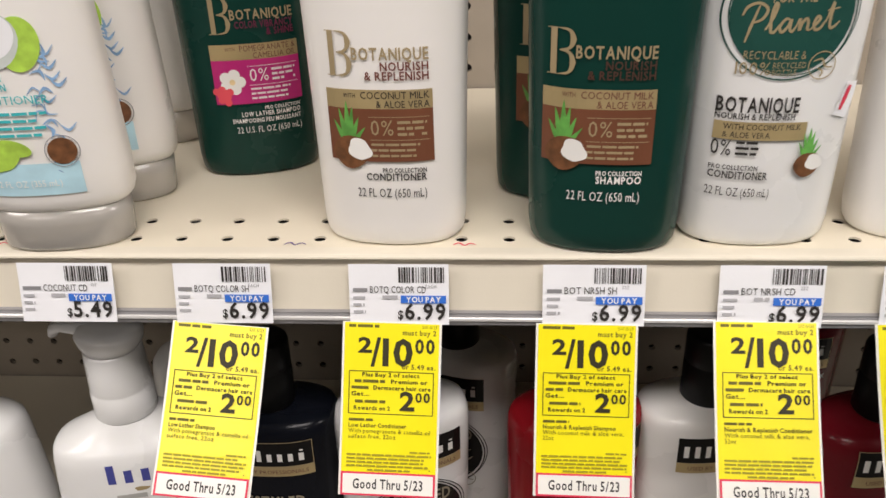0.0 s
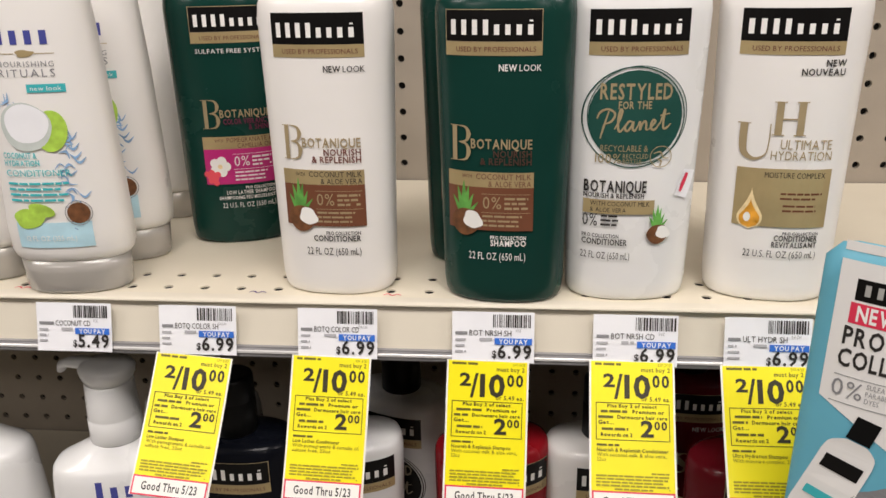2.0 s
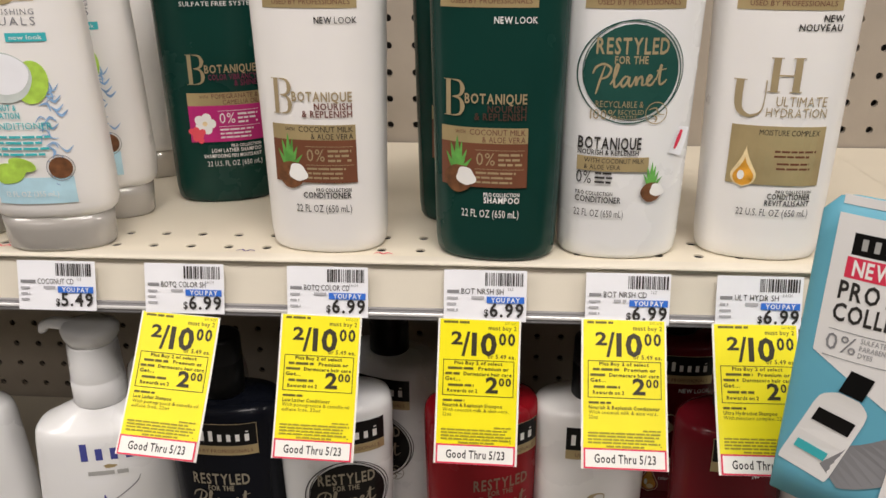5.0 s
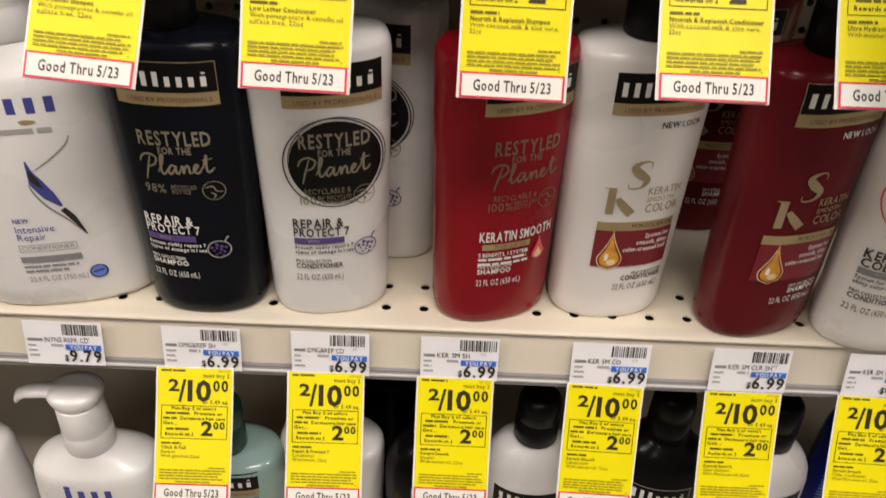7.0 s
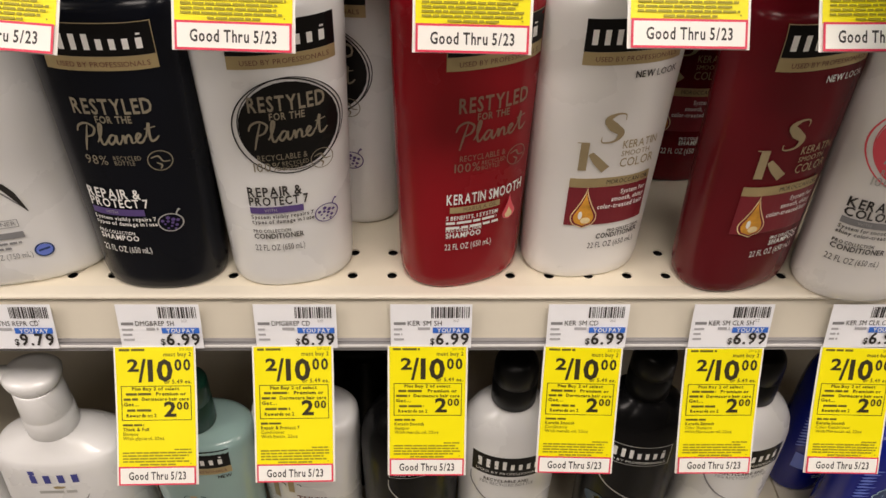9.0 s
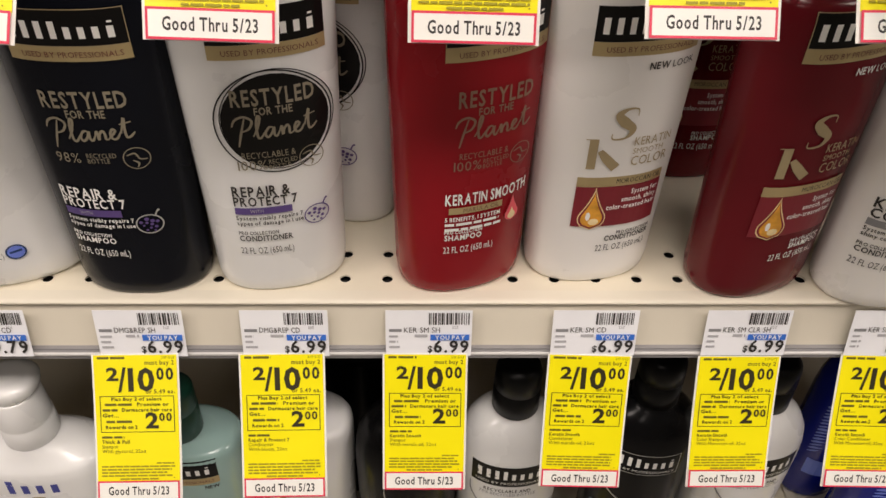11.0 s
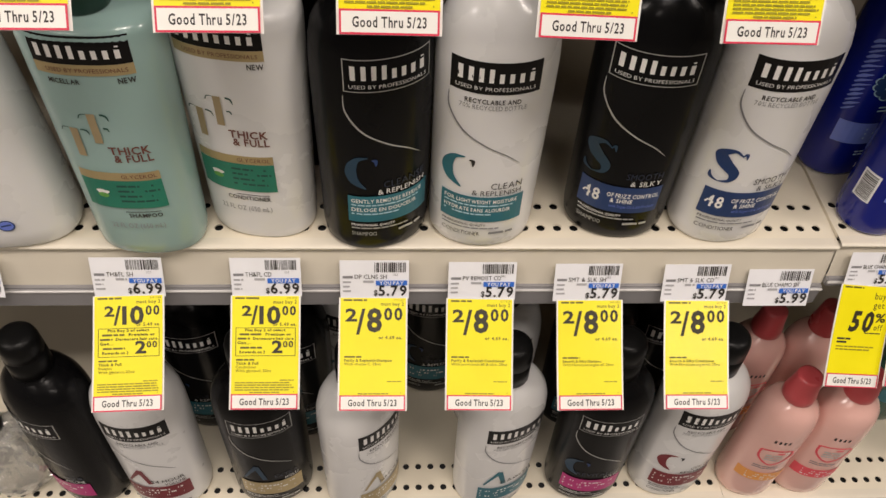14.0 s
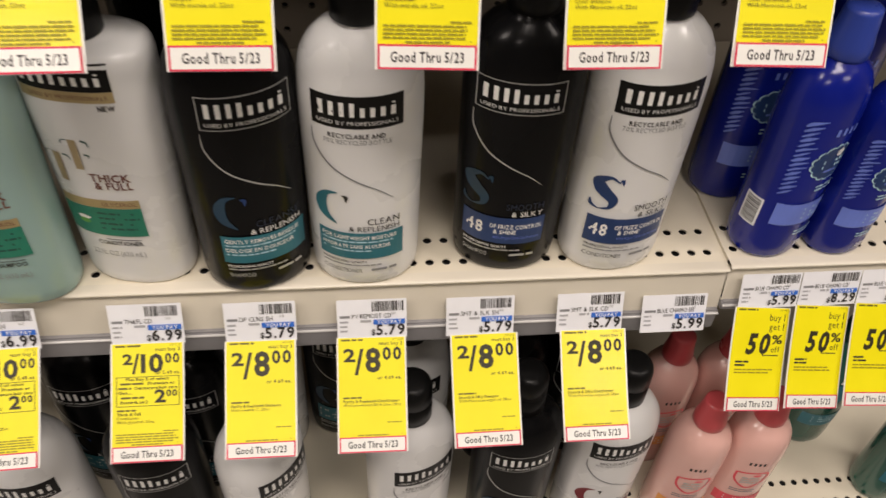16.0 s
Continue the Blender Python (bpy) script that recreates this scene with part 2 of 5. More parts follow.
class Print:
    """Flat print, gathered by ink as (u, v) shapes, then laid on a surface."""

    def __init__(self):
        self.inks = {}

    def get(self, name, ink):
        return self.inks.setdefault((name, ink.name), ([], [], ink))

    def text(self, name, ink, s, u, v, h, align="L", style="r", width=None, squeeze=0.85, gap=0.17, slope=0.0):
        verts, faces, _ = self.get(name, ink)
        out, x = [], 0.0
        for ch in s:
            if ch == " ":
                x += 0.42
                continue
            vs, fs, w = GLYPH[style, ch]
            out.append((x, vs, fs))
            x += w + gap
        total = max(x - gap, 0.01)
        k = h * squeeze if width is None else width / total
        x0 = u - (0 if align == "L" else total * k if align == "R" else total * k / 2)
        for gx, vs, fs in out:
            n = len(verts)
            for a, b in vs:
                uu = x0 + (gx + a) * k
                verts.append((uu, v + b * h + slope * (uu - x0)))
            faces += [tuple(n + i for i in f) for f in fs]

    def rect(self, name, ink, u0, u1, v0, v1, nu=None, nv=1, slope=0.0):
        verts, faces, _ = self.get(name, ink)
        nu = nu or max(1, int((u1 - u0) / 0.004))
        n = len(verts)
        for j in range(nv + 1):
            for i in range(nu + 1):
                uu = u0 + (u1 - u0) * i / nu
                verts.append((uu, v0 + (v1 - v0) * j / nv + slope * (uu - u0)))
        for j in range(nv):
            for i in range(nu):
                a = n + j * (nu + 1) + i
                faces.append((a, a + 1, a + nu + 2, a + nu + 1))

    def outline(self, name, ink, u0, u1, v0, v1, w):
        self.rect(name, ink, u0, u1, v0, v0 + w)
        self.rect(name, ink, u0, u1, v1 - w, v1)
        self.rect(name, ink, u0, u0 + w, v0 + w, v1 - w, nv=6)
        self.rect(name, ink, u1 - w, u1, v0 + w, v1 - w, nv=6)

    def disc(self, name, ink, u, v, ru, rv=None, r0=0.0, turn=0.0, rings=4, seg=28, wob=0.0, lobes=0):
        verts, faces, _ = self.get(name, ink)
        rv = rv or ru
        n = len(verts)
        ca, sa = math.cos(turn), math.sin(turn)
        for j in range(rings + 1):
            f = r0 + (1 - r0) * j / rings
            for k in range(seg):
                t = 2 * math.pi * k / seg
                w = 1 + wob * math.sin(3 * t + 1) + wob * 0.6 * math.sin(5 * t) if not lobes else 1 - wob + wob * abs(math.sin(lobes * t / 2)) ** 0.6
                x, y = ru * f * w * math.cos(t), rv * f * w * math.sin(t)
                verts.append((u + x * ca - y * sa, v + x * sa + y * ca))
        for j in range(rings):
            for k in range(seg):
                k2 = (k + 1) % seg
                faces.append((n + j * seg + k, n + (j + 1) * seg + k, n + (j + 1) * seg + k2, n + j * seg + k2))

    def drop(self, name, ink, u, v, r, tall, seg=20):
        """An oil drop: round below, pointed above."""
        verts, faces, _ = self.get(name, ink)
        n = len(verts)
        rows = 12
        for j in range(rows + 1):
            f = j / rows
            y = -r + f * (tall + r)
            half = math.sqrt(max(r * r - y * y, 0)) if y < r * 0.35 else r * 0.937 * max(0, (tall - y) / (tall - 0.35 * r)) ** 1.45
            for i in range(5):
                verts.append((u + half * (i / 2 - 1), v + y))
        for j in range(rows):
            for i in range(4):
                a = n + j * 5 + i
                faces.append((a, a + 1, a + 6, a + 5))

    def strip(self, name, ink, pts, widths, sub=10):
        """A band of changing width along a smooth line through pts."""
        verts, faces, _ = self.get(name, ink)
        line = []
        for i in range(len(pts) - 1):
            p0, p1, p2, p3 = pts[max(i - 1, 0)], pts[i], pts[i + 1], pts[min(i + 2, len(pts) - 1)]
            for k in range(sub + (i == len(pts) - 2)):
                t = k / sub
                q = [0.5 * (2 * b + (c - a) * t + (2 * a - 5 * b + 4 * c - d) * t * t + (3 * b - a - 3 * c + d) * t ** 3) for a, b, c, d in zip(p0, p1, p2, p3)]
                w = widths[i] + (widths[i + 1] - widths[i]) * t
                line.append((q[0], q[1], w))
        n = len(verts)
        for i, (x, y, w) in enumerate(line):
            a, b = line[max(i - 1, 0)], line[min(i + 1, len(line) - 1)]
            dx, dy = b[0] - a[0], b[1] - a[1]
            d = math.hypot(dx, dy) or 1
            verts += [(x - dy / d * w / 2, y + dx / d * w / 2), (x + dy / d * w / 2, y - dx / d * w / 2)]
        for i in range(len(line) - 1):
            a = n + 2 * i
            faces.append((a, a + 1, a + 3, a + 2))

    def handwriting(self, name, ink, u, v, width, weight):
        """The slogan's handwritten word, stroke by stroke."""
        k = width / 4.9
        strokes = (((0.25, -0.35), (0.45, 0.3), (0.75, 1.15)), ((0.0, 0.75), (0.2, 1.1), (0.7, 1.25), (1.15, 1.0), (0.95, 0.6), (0.5, 0.45)),
                   ((1.15, 0.15), (1.45, 0.6), (1.62, 1.1), (1.5, 1.2), (1.38, 0.7), (1.42, 0.1), (1.6, 0.05), (1.85, 0.35)),
                   ((2.35, 0.5), (2.1, 0.55), (1.85, 0.25), (1.98, 0.02), (2.25, 0.25), (2.38, 0.52), (2.36, 0.15), (2.5, 0.03), (2.7, 0.3)),
                   ((2.7, 0.3), (2.82, 0.52), (2.85, 0.05), (2.95, 0.35), (3.15, 0.52), (3.25, 0.35), (3.25, 0.08), (3.4, 0.05)),
                   ((3.4, 0.05), (3.7, 0.3), (3.85, 0.48), (3.7, 0.56), (3.55, 0.3), (3.65, 0.05), (3.9, 0.08), (4.15, 0.4)),
                   ((4.15, 0.3), (4.45, 1.1), (4.38, 0.5), (4.42, 0.08), (4.65, 0.1), (4.9, 0.3)), ((4.15, 0.78), (4.8, 0.85)))
        for s in strokes:
            self.strip(name, ink, [(u - width / 2 + x * k, v + (y * 1.25 + 0.05 * x) * k) for x, y in s], [weight * (1.3 if 0 < i < len(s) - 1 else 0.7) for i in range(len(s))], 5)

    def mark(self, name, ink, u0, u1, v, h, caps, lows):
        """A brand mark as a row of plain bars: tall ones, then low ones."""
        w = (u1 - u0) / (caps + lows)
        for i in range(caps + lows):
            self.rect(name, ink, u0 + (i + 0.25) * w, u0 + (i + 0.72) * w, v, v + (h if i < caps else h * 0.68), nu=2)

    def bars(self, name, ink, u0, u1, v, h, lines, pitch, seed=1, ragged=0.25):
        """Lines of small print too fine to read, as plain bars."""
        rnd = random.Random(seed)
        for i in range(lines):
            x, end = u0, u1 - (u1 - u0) * ragged * rnd.random()
            while x < end:
                w = min(rnd.uniform(2.2, 6.5) * h, end - x)
                self.rect(name, ink, x, x + w, v - i * pitch - h, v - i * pitch, nu=1)
                x += w + h * 0.6

    def lay(self, parent, surface, du=0.0, dv=0.0):
        """surface(u, v, lift) gives the place. Each named ink becomes one part; later ones lie above earlier ones."""
        for i, ((name, _), (verts, faces, ink)) in enumerate(self.inks.items()):
            if faces:
                ob = part(name, mesh_of(name, [surface(u + du, v + dv, 0.00030 + 0.00007 * i) for u, v in verts], faces, ink), parent)
                if name in FINE:
                    tagged(ob, kind="stuff")


def plane_surface(u, v, lift):
    return (u, -lift, v)


def body_surface(rings, squash=1.0):
    """The front of a lofted body."""

    def f(u, v, lift):
        for r0, r1 in zip(rings, rings[1:]):
            if r0[0] <= v <= r1[0] and r1[0] > r0[0]:
                t = (v - r0[0]) / (r1[0] - r0[0])
                break
        else:
            r0, r1, t = (rings[0], rings[1], 0) if v < rings[0][0] else (rings[-2], rings[-1], 1)
        a, b, e = (r0[i] + (r1[i] - r0[i]) * t for i in (1, 2, 3))
        q = min(abs(u / a), 0.985)
        return (math.copysign(q * a, u), -b * (1 - q ** e) ** (1 / e) - lift, v)

    return f


# ---- the shop around ----
def plate(name, boxes, material, label, category="wall"):
    return tagged(new(name, bevelled(name, boxes, material, 0.002, 1)), label, category, kind="structure")


plate("floor", [(-4, 4, -5, 1.2, -0.05, 0)], FLOOR, "pale beige vinyl shop floor", "floor")
plate("ceiling", [(-4, 4, -5, 1.2, 3.0, 3.05)], CEIL, "white tiled shop ceiling", "ceiling")
# out of view, stands in for the darker shelves opposite in reflections
plate("wall_south", [(-4, 4, -5.1, -5.0, 0, 3.0)], WALL, "plain beige shop wall across the aisle")
plate("wall_west", [(-4.1, -4, -5, 1.2, 0, 3.0)], WALL, "plain beige shop wall")
plate("wall_east", [(4, 4.1, -5, 1.2, 0, 3.0)], WALL, "plain beige shop wall")
plate("wall_north", [(-4, 4, 1.2, 1.3, 0, 3.0)], WALL, "plain beige shop wall behind the shelving")

Z1, Z2, Z3, Z4 = 1.411, 1.106, 0.773, 0.436
OUT = -0.0510  # how far the bottom shelves stand out
JOIN, BACK = 0.4145, 0.315
LEFT, RIGHT = -0.805, 1.634


def welded(me):
    bm = bmesh.new()
    bm.from_mesh(me)
    bmesh.ops.remove_doubles(bm, verts=bm.verts[:], dist=1e-5)
    bm.to_mesh(me)
    bm.free()
    return me


def pegboard(name, x0, x1, z0, z1):
    """A perforated back panel, one inch between the holes."""
    verts, faces = [], []
    p, r, seg = 0.0254, 0.0034, 16
    ring = [(math.cos(2 * math.pi * k / seg), math.sin(2 * math.pi * k / seg)) for k in range(seg)]
    sq = [(c / max(abs(c), abs(s)), s / max(abs(c), abs(s))) for c, s in ring]
    nx, nz = int((x1 - x0) / p), int((z1 - z0) / p)
    for i in range(nx):
        for j in range(nz):
            cx, cz = x0 + (i + 0.5) * p, z0 + (j + 0.5) * p
            n = len(verts)
            verts += [(cx + c * p / 2, 0, cz + s * p / 2) for c, s in sq]
            verts += [(cx + c * r, 0, cz + s * r) for c, s in ring]
            verts += [(cx + c * r, 0.005, cz + s * r) for c, s in ring]
            for k in range(seg):
                k2 = (k + 1) % seg
                faces += [(n + k, n + k2, n + seg + k2, n + seg + k), (n + seg + k, n + seg + k2, n + 2 * seg + k2, n + 2 * seg + k)]
    ob = new(name, welded(mesh_of(name, verts, faces, PEG)))
    ob.location = (0, BACK, 0)
    return tagged(ob, "beige perforated pegboard back panel of the shelving", "back panel", kind="structure")


pegboard("back_panel", LEFT, JOIN, 0.12, 2.0)
pegboard("back_panel_2", JOIN, RIGHT, 0.12, 2.0)
# added sheet whose near-black colour gives the shade seen through the pegboard holes
plate("hole_shade_sheet", [(LEFT, RIGHT, BACK + 0.006, BACK + 0.03, 0, 2.0)], DARK, "dark core of the shelving behind the panels", "back panel")


def shelf_top(x0, x1, y0, y1, z, px, rows, first):
    """A sheet with rows of punched round holes near its front edge."""
    verts, faces = [], []
    seg, r = 16, 0.0033
    ring = [(math.cos(2 * math.pi * k / seg), math.sin(2 * math.pi * k / seg)) for k in range(seg)]
    half = min(px, 0.0254) / 2
    nx = int((x1 - first) / px)
    k0 = -int((first - x0) / px)
    xs = [first + k * px for k in range(k0, nx + 1) if first + k * px - px / 2 > x0 and first + k * px + px / 2 < x1]
    edge_a, edge_b = xs[0] - px / 2, xs[-1] + px / 2

    def quad(a, b, c, d):
        n = len(verts)
        verts.extend([(a, c, z), (b, c, z), (b, d, z), (a, d, z)])
        faces.append((n, n + 1, n + 2, n + 3))

    ys = [y0] + [v for row in rows for v in (row - 0.0063, row + 0.0063)] + [y1]
    for i in range(0, len(ys), 2):
        quad(x0, x1, ys[i], ys[i + 1])
    for row in rows:
        quad(x0, edge_a, row - 0.0063, row + 0.0063)
        quad(edge_b, x1, row - 0.0063, row + 0.0063)
        for cx in xs:
            n = len(verts)
            for c, s in ring:
                m = max(abs(c) / 1, abs(s) / 1)
                verts.append((cx + c / m * px / 2, row + s / m * 0.0063, z))
            verts += [(cx + c * r, row + s * r, z) for c, s in ring]
            verts += [(cx + c * r, row + s * r, z - 0.0012) for c, s in ring]
            for k in range(seg):
                k2 = (k + 1) % seg
                faces += [(n + k, n + k2, n + seg + k2, n + seg + k), (n + seg + k, n + seg + k2, n + 2 * seg + k2, n + 2 * seg + k)]
    return welded(mesh_of("deck", verts, faces, CREAM))


def shelf(name, x0, x1, z, face, lip, px, first, drop_lip=0.004, front=0.004, out=0.0):
    """A steel gondola shelf: punched deck, rolled front edge, front face with a price channel under it."""
    sh = tagged(new(name), "cream enamelled steel shop shelf with a price channel", "shelf", "gondola shelves", "")
    sh.location.y = out
    x0, x1 = x0 + 0.00015, x1 - 0.00015
    back = BACK - out
    part("deck", shelf_top(x0, x1, 0.010, back - 0.002, z, px, (0.0203, 0.0430), first), sh)
    # rolled nose and front face, one swept profile
    prof = [(0.010, 0.0), (0.0034, 0.0), (0.0016, -0.0003), (0.0005, -0.0010), (0.0002, -0.0019), (0.0008, -0.0027), (0.0022, -0.0031), (front + 0.0012, -0.0034),
            (front + 0.0010, -0.0058), (front - 0.0005, -0.0064), (front - 0.0065, -face), (front + 0.004, -face - 0.001), (front + 0.008, -0.014)]
    verts = [(x, y, z + dz) for x in (x0, x1) for y, dz in prof]
    n = len(prof)
    part("front_face", mesh_of("front_face", verts, [(i, i + n, i + n + 1, i + 1) for i in range(n - 1)], CREAM_FACE), sh)
    lip_mesh = bevelled("price_channel", [(x0, x1, front - 0.0065 - drop_lip, front, z - face - lip, z - face + 0.0005)], GREY_LIP, 0.0012)
    ch = part("price_channel", lip_mesh, sh, "grey plastic price channel")
    part("channel_ridge", bevelled("channel_ridge", [(x0, x1, front - 0.0065 - drop_lip - 0.0012, front - 0.0065 - drop_lip + 0.0005, z - face - 0.0035, z - face - 0.0012)], CLEAR_LIP, 0.0005, 1), ch)
    # shade under the deck painted as a near-black plate, keeps the holes dark
    part("shaded_underside", bevelled("shaded_underside", [(x0, x1, 0.012, back - 0.003, z - 0.0085, z - 0.0065)], DARK, 0.0005, 1), sh)
    for xe, xi in ((x0, x0 + 0.0012), (x1 - 0.0012, x1)):
        part("end_flange", bevelled("end_flange", [(xe, xi, 0.0105, back - 0.003, z - 0.018, z - 0.0004)], CREAM, 0.0003, 1), sh)
    part("rib", bevelled("rib", [(x0, x1, 0.10, 0.13, z - 0.03, z - 0.009)], CREAM, 0.001, 1), sh)
    return sh


shelf("shelf", LEFT, JOIN, Z1, 0.031, 0.0070, 0.0254, -0.0755)
shelf("shelf", LEFT, JOIN, Z2, 0.035, 0.0080, 0.0254, 0.0245)
shelf("shelf", LEFT, JOIN, Z3, 0.040, 0.021, 0.0127, 0.186)
shelf("shelf", LEFT, JOIN, Z4, 0.040, 0.021, 0.0127, 0.087, out=OUT)
shelf("shelf", JOIN, RIGHT, Z1, 0.031, 0.010, 0.0254, JOIN + 0.02)
shelf("shelf", JOIN, RIGHT, Z2, 0.035, 0.010, 0.0254, JOIN + 0.02)
shelf("shelf", JOIN, RIGHT, Z3 + 0.003, 0.034, 0.008, 0.0127, JOIN + 0.02)
shelf("shelf", JOIN, RIGHT, Z4, 0.040, 0.021, 0.0127, JOIN + 0.02, out=OUT)

# ---- bottles ----
TALL = [(0.0, 0.0335, 0.0215, 2.3), (0.0012, 0.0358, 0.0238, 2.3), (0.004, 0.0374, 0.0252, 2.3), (0.012, 0.0383, 0.026, 2.35), (0.06, 0.0393, 0.0264, 2.35),
        (0.11, 0.0404, 0.0268, 2.4), (0.16, 0.0416, 0.027, 2.45), (0.176, 0.0418, 0.0268, 2.5), (0.1825, 0.0412, 0.0262, 2.5), (0.1865, 0.0396, 0.0245, 2.5),
        (0.1885, 0.036, 0.021, 2.4), (0.1898, 0.026, 0.015, 2.2), (0.1903, 0.0145, 0.0135, 2.0), (0.193, 0.0125, 0.0125, 2.0), (0.196, 0.0125, 0.0125, 2.0)]
ROUND = [(0.0, 0.0325, 0.025, 2.1), (0.0015, 0.0355, 0.0282, 2.1), (0.005, 0.0373, 0.030, 2.1), (0.014, 0.0382, 0.031, 2.1), (0.08, 0.0388, 0.0315, 2.1), (0.13, 0.0394, 0.0315, 2.1),
         (0.155, 0.0394, 0.0314, 2.1), (0.168, 0.0386, 0.0308, 2.1), (0.179, 0.0362, 0.029, 2.1), (0.188, 0.0315, 0.0258, 2.05), (0.1945, 0.0255, 0.0215, 2.0), (0.198, 0.0195, 0.0178, 2.0),
         (0.2008, 0.0155, 0.0155, 2.0), (0.206, 0.0138, 0.0138, 2.0)]
WIDE = [(0.0, 0.049, 0.024, 2.6), (0.0015, 0.0535, 0.0275, 2.6), (0.006, 0.0565, 0.030, 2.6), (0.018, 0.0575, 0.031, 2.6), (0.06, 0.056, 0.031, 2.6), (0.11, 0.0525, 0.030, 2.6), (0.150, 0.0497, 0.0288, 2.6),
        (0.158, 0.0485, 0.0278, 2.5), (0.1615, 0.046, 0.0262, 2.4), (0.1640, 0.041, 0.024, 2.3), (0.171, 0.027, 0.020, 2.1), (0.1755, 0.0195, 0.0185, 2.0), (0.1775, 0.0175, 0.0175, 2.0)]
INVERT = [(0.024, 0.0355, 0.0205, 2.3), (0.0265, 0.0378, 0.0222, 2.3), (0.031, 0.0392, 0.0233, 2.35), (0.045, 0.0396, 0.024, 2.4), (0.09, 0.0378, 0.024, 2.4), (0.14, 0.0358, 0.0235, 2.4),
          (0.18, 0.0332, 0.022, 2.4), (0.204, 0.0310, 0.0205, 2.4), (0.211, 0.0290, 0.019, 2.4), (0.2155, 0.0235, 0.015, 2.3), (0.217, 0.012, 0.008, 2.2)]
SLIM = [(0.0, 0.0255, 0.0215, 2.1), (0.0015, 0.028, 0.024, 2.1), (0.005, 0.0293, 0.0253, 2.1), (0.015, 0.030, 0.026, 2.1), (0.08, 0.030, 0.026, 2.1), (0.125, 0.0298, 0.026, 2.1),
        (0.14, 0.0288, 0.0252, 2.1), (0.15, 0.0265, 0.0235, 2.1), (0.158, 0.0225, 0.0205, 2.05), (0.163, 0.0175, 0.0165, 2.0), (0.1655, 0.014, 0.014, 2.0), (0.168, 0.0125, 0.0125, 2.0)]


def round_cap(z0, r, h, material, lip=0.0008, seg=36, taper=0.98):
    return loft("cap", [(z0, r * 0.96, r * 0.96, 2), (z0 + lip, r, r, 2), (z0 + h * 0.55, r * (1 + taper) / 2, r * (1 + taper) / 2, 2), (z0 + h * 0.56, r * 0.975, r * 0.975, 2), (z0 + h * 0.575, r * 0.975, r * 0.975, 2),
                        (z0 + h * 0.585, r * (1 + taper) / 2, r * (1 + taper) / 2, 2), (z0 + h - 0.003, r * taper, r * taper, 2), (z0 + h - 0.0012, r * taper * 0.965, r * taper * 0.965, 2), (z0 + h - 0.0003, r * taper * 0.89, r * taper * 0.89, 2),
                        (z0 + h, r * taper * 0.7, r * taper * 0.7, 2)], material, seg)


def bottle(kind, rings, material, label, x, y, z, turn=0.0, tip=0.0, group=""):
    b = thing(kind, label, "shampoo bottle" if "shampoo" in kind else "conditioner bottle", pose(x, y, z, 0, tip, turn), group)
    part("body", loft("body", rings, material), b)
    return b


def brand_panel(p, dark=False, ink_ground=PANEL, gold=GOLD, du=0.0, dv=0.0):
    """The black field with a gold strip at the top of the tall bottles."""
    p.rect("brand_panel", ink_ground, du - 0.028, du + 0.028, dv + 0.1600, dv + 0.1780, nv=3)
    p.rect("gold_strip", gold, du - 0.028, du + 0.028, dv + 0.1525, dv + 0.1600, nv=2)
    if dark:
        p.outline("panel_line", GOLDINK, du - 0.028, du + 0.028, dv + 0.1600, dv + 0.1780, 0.0004)
    p.mark("brand_mark", WHITEINK, du - 0.0262, du + 0.0245, dv + 0.1640, 0.0084, 4, 4)
    p.rect("brand_mark", WHITEINK, du + 0.0205, du + 0.0225, dv + 0.1712, dv + 0.1722, nu=1)
    p.text("strapline", MAROONINK, "USED BY PROFESSIONALS", du - 0.0215, dv + 0.1547, 0.0028, width=0.046)


def coconut(p, u, v, s=1.0):
    for k, (du, dv, w) in enumerate(((-0.004, 0.020, 0.0016), (0.0, 0.024, 0.0018), (0.003, 0.021, 0.0017), (0.006, 0.016, 0.0015), (-0.007, 0.014, 0.0014), (0.009, 0.011, 0.0013))):
        p.strip("leaf_print", LEAF, [(u + s * du * 0.2, v + s * 0.002), (u + s * du * 0.6, v + s * dv * 0.6), (u + s * du, v + s * dv)], [s * w * 1.9, s * w * 1.6, 0.0001], 5)
    p.disc("coconut_print", COCOHUSK, u + 0.001 * s, v - 0.002 * s, 0.0093 * s, 0.0085 * s, turn=0.4, wob=0.03)
    p.disc("coconut_flesh_print", WHITEINK, u + 0.0055 * s, v - 0.0005 * s, 0.0062 * s, 0.0054 * s, turn=-0.6, wob=0.08, rings=2)


def b_monogram(p, u, v, h, ink=GOLDINK):
    """A serifed capital with a split stem."""
    w = h * 0.55
    p.rect("monogram", ink, u, u + w * 0.24, v, v + h, nu=1)
    p.rect("monogram", ink, u - w * 0.12, u + w * 0.34, v, v + h * 0.02, nu=1)
    p.rect("monogram", ink, u - w * 0.12, u + w * 0.34, v + h * 0.98, v + h, nu=1)
    for c0, hh in ((v + h * 0.76, h * 0.23), (v + h * 0.27, h * 0.26)):
        pts = [(u + w * 0.34, c0 + hh), (u + w * 0.72, c0 + hh * 0.8), (u + w * 0.86, c0), (u + w * 0.72, c0 - hh * 0.8), (u + w * 0.34, c0 - hh)]
        p.strip("monogram", ink, pts, [0.0004, w * 0.12, w * 0.24, w * 0.12, 0.0004], 6)


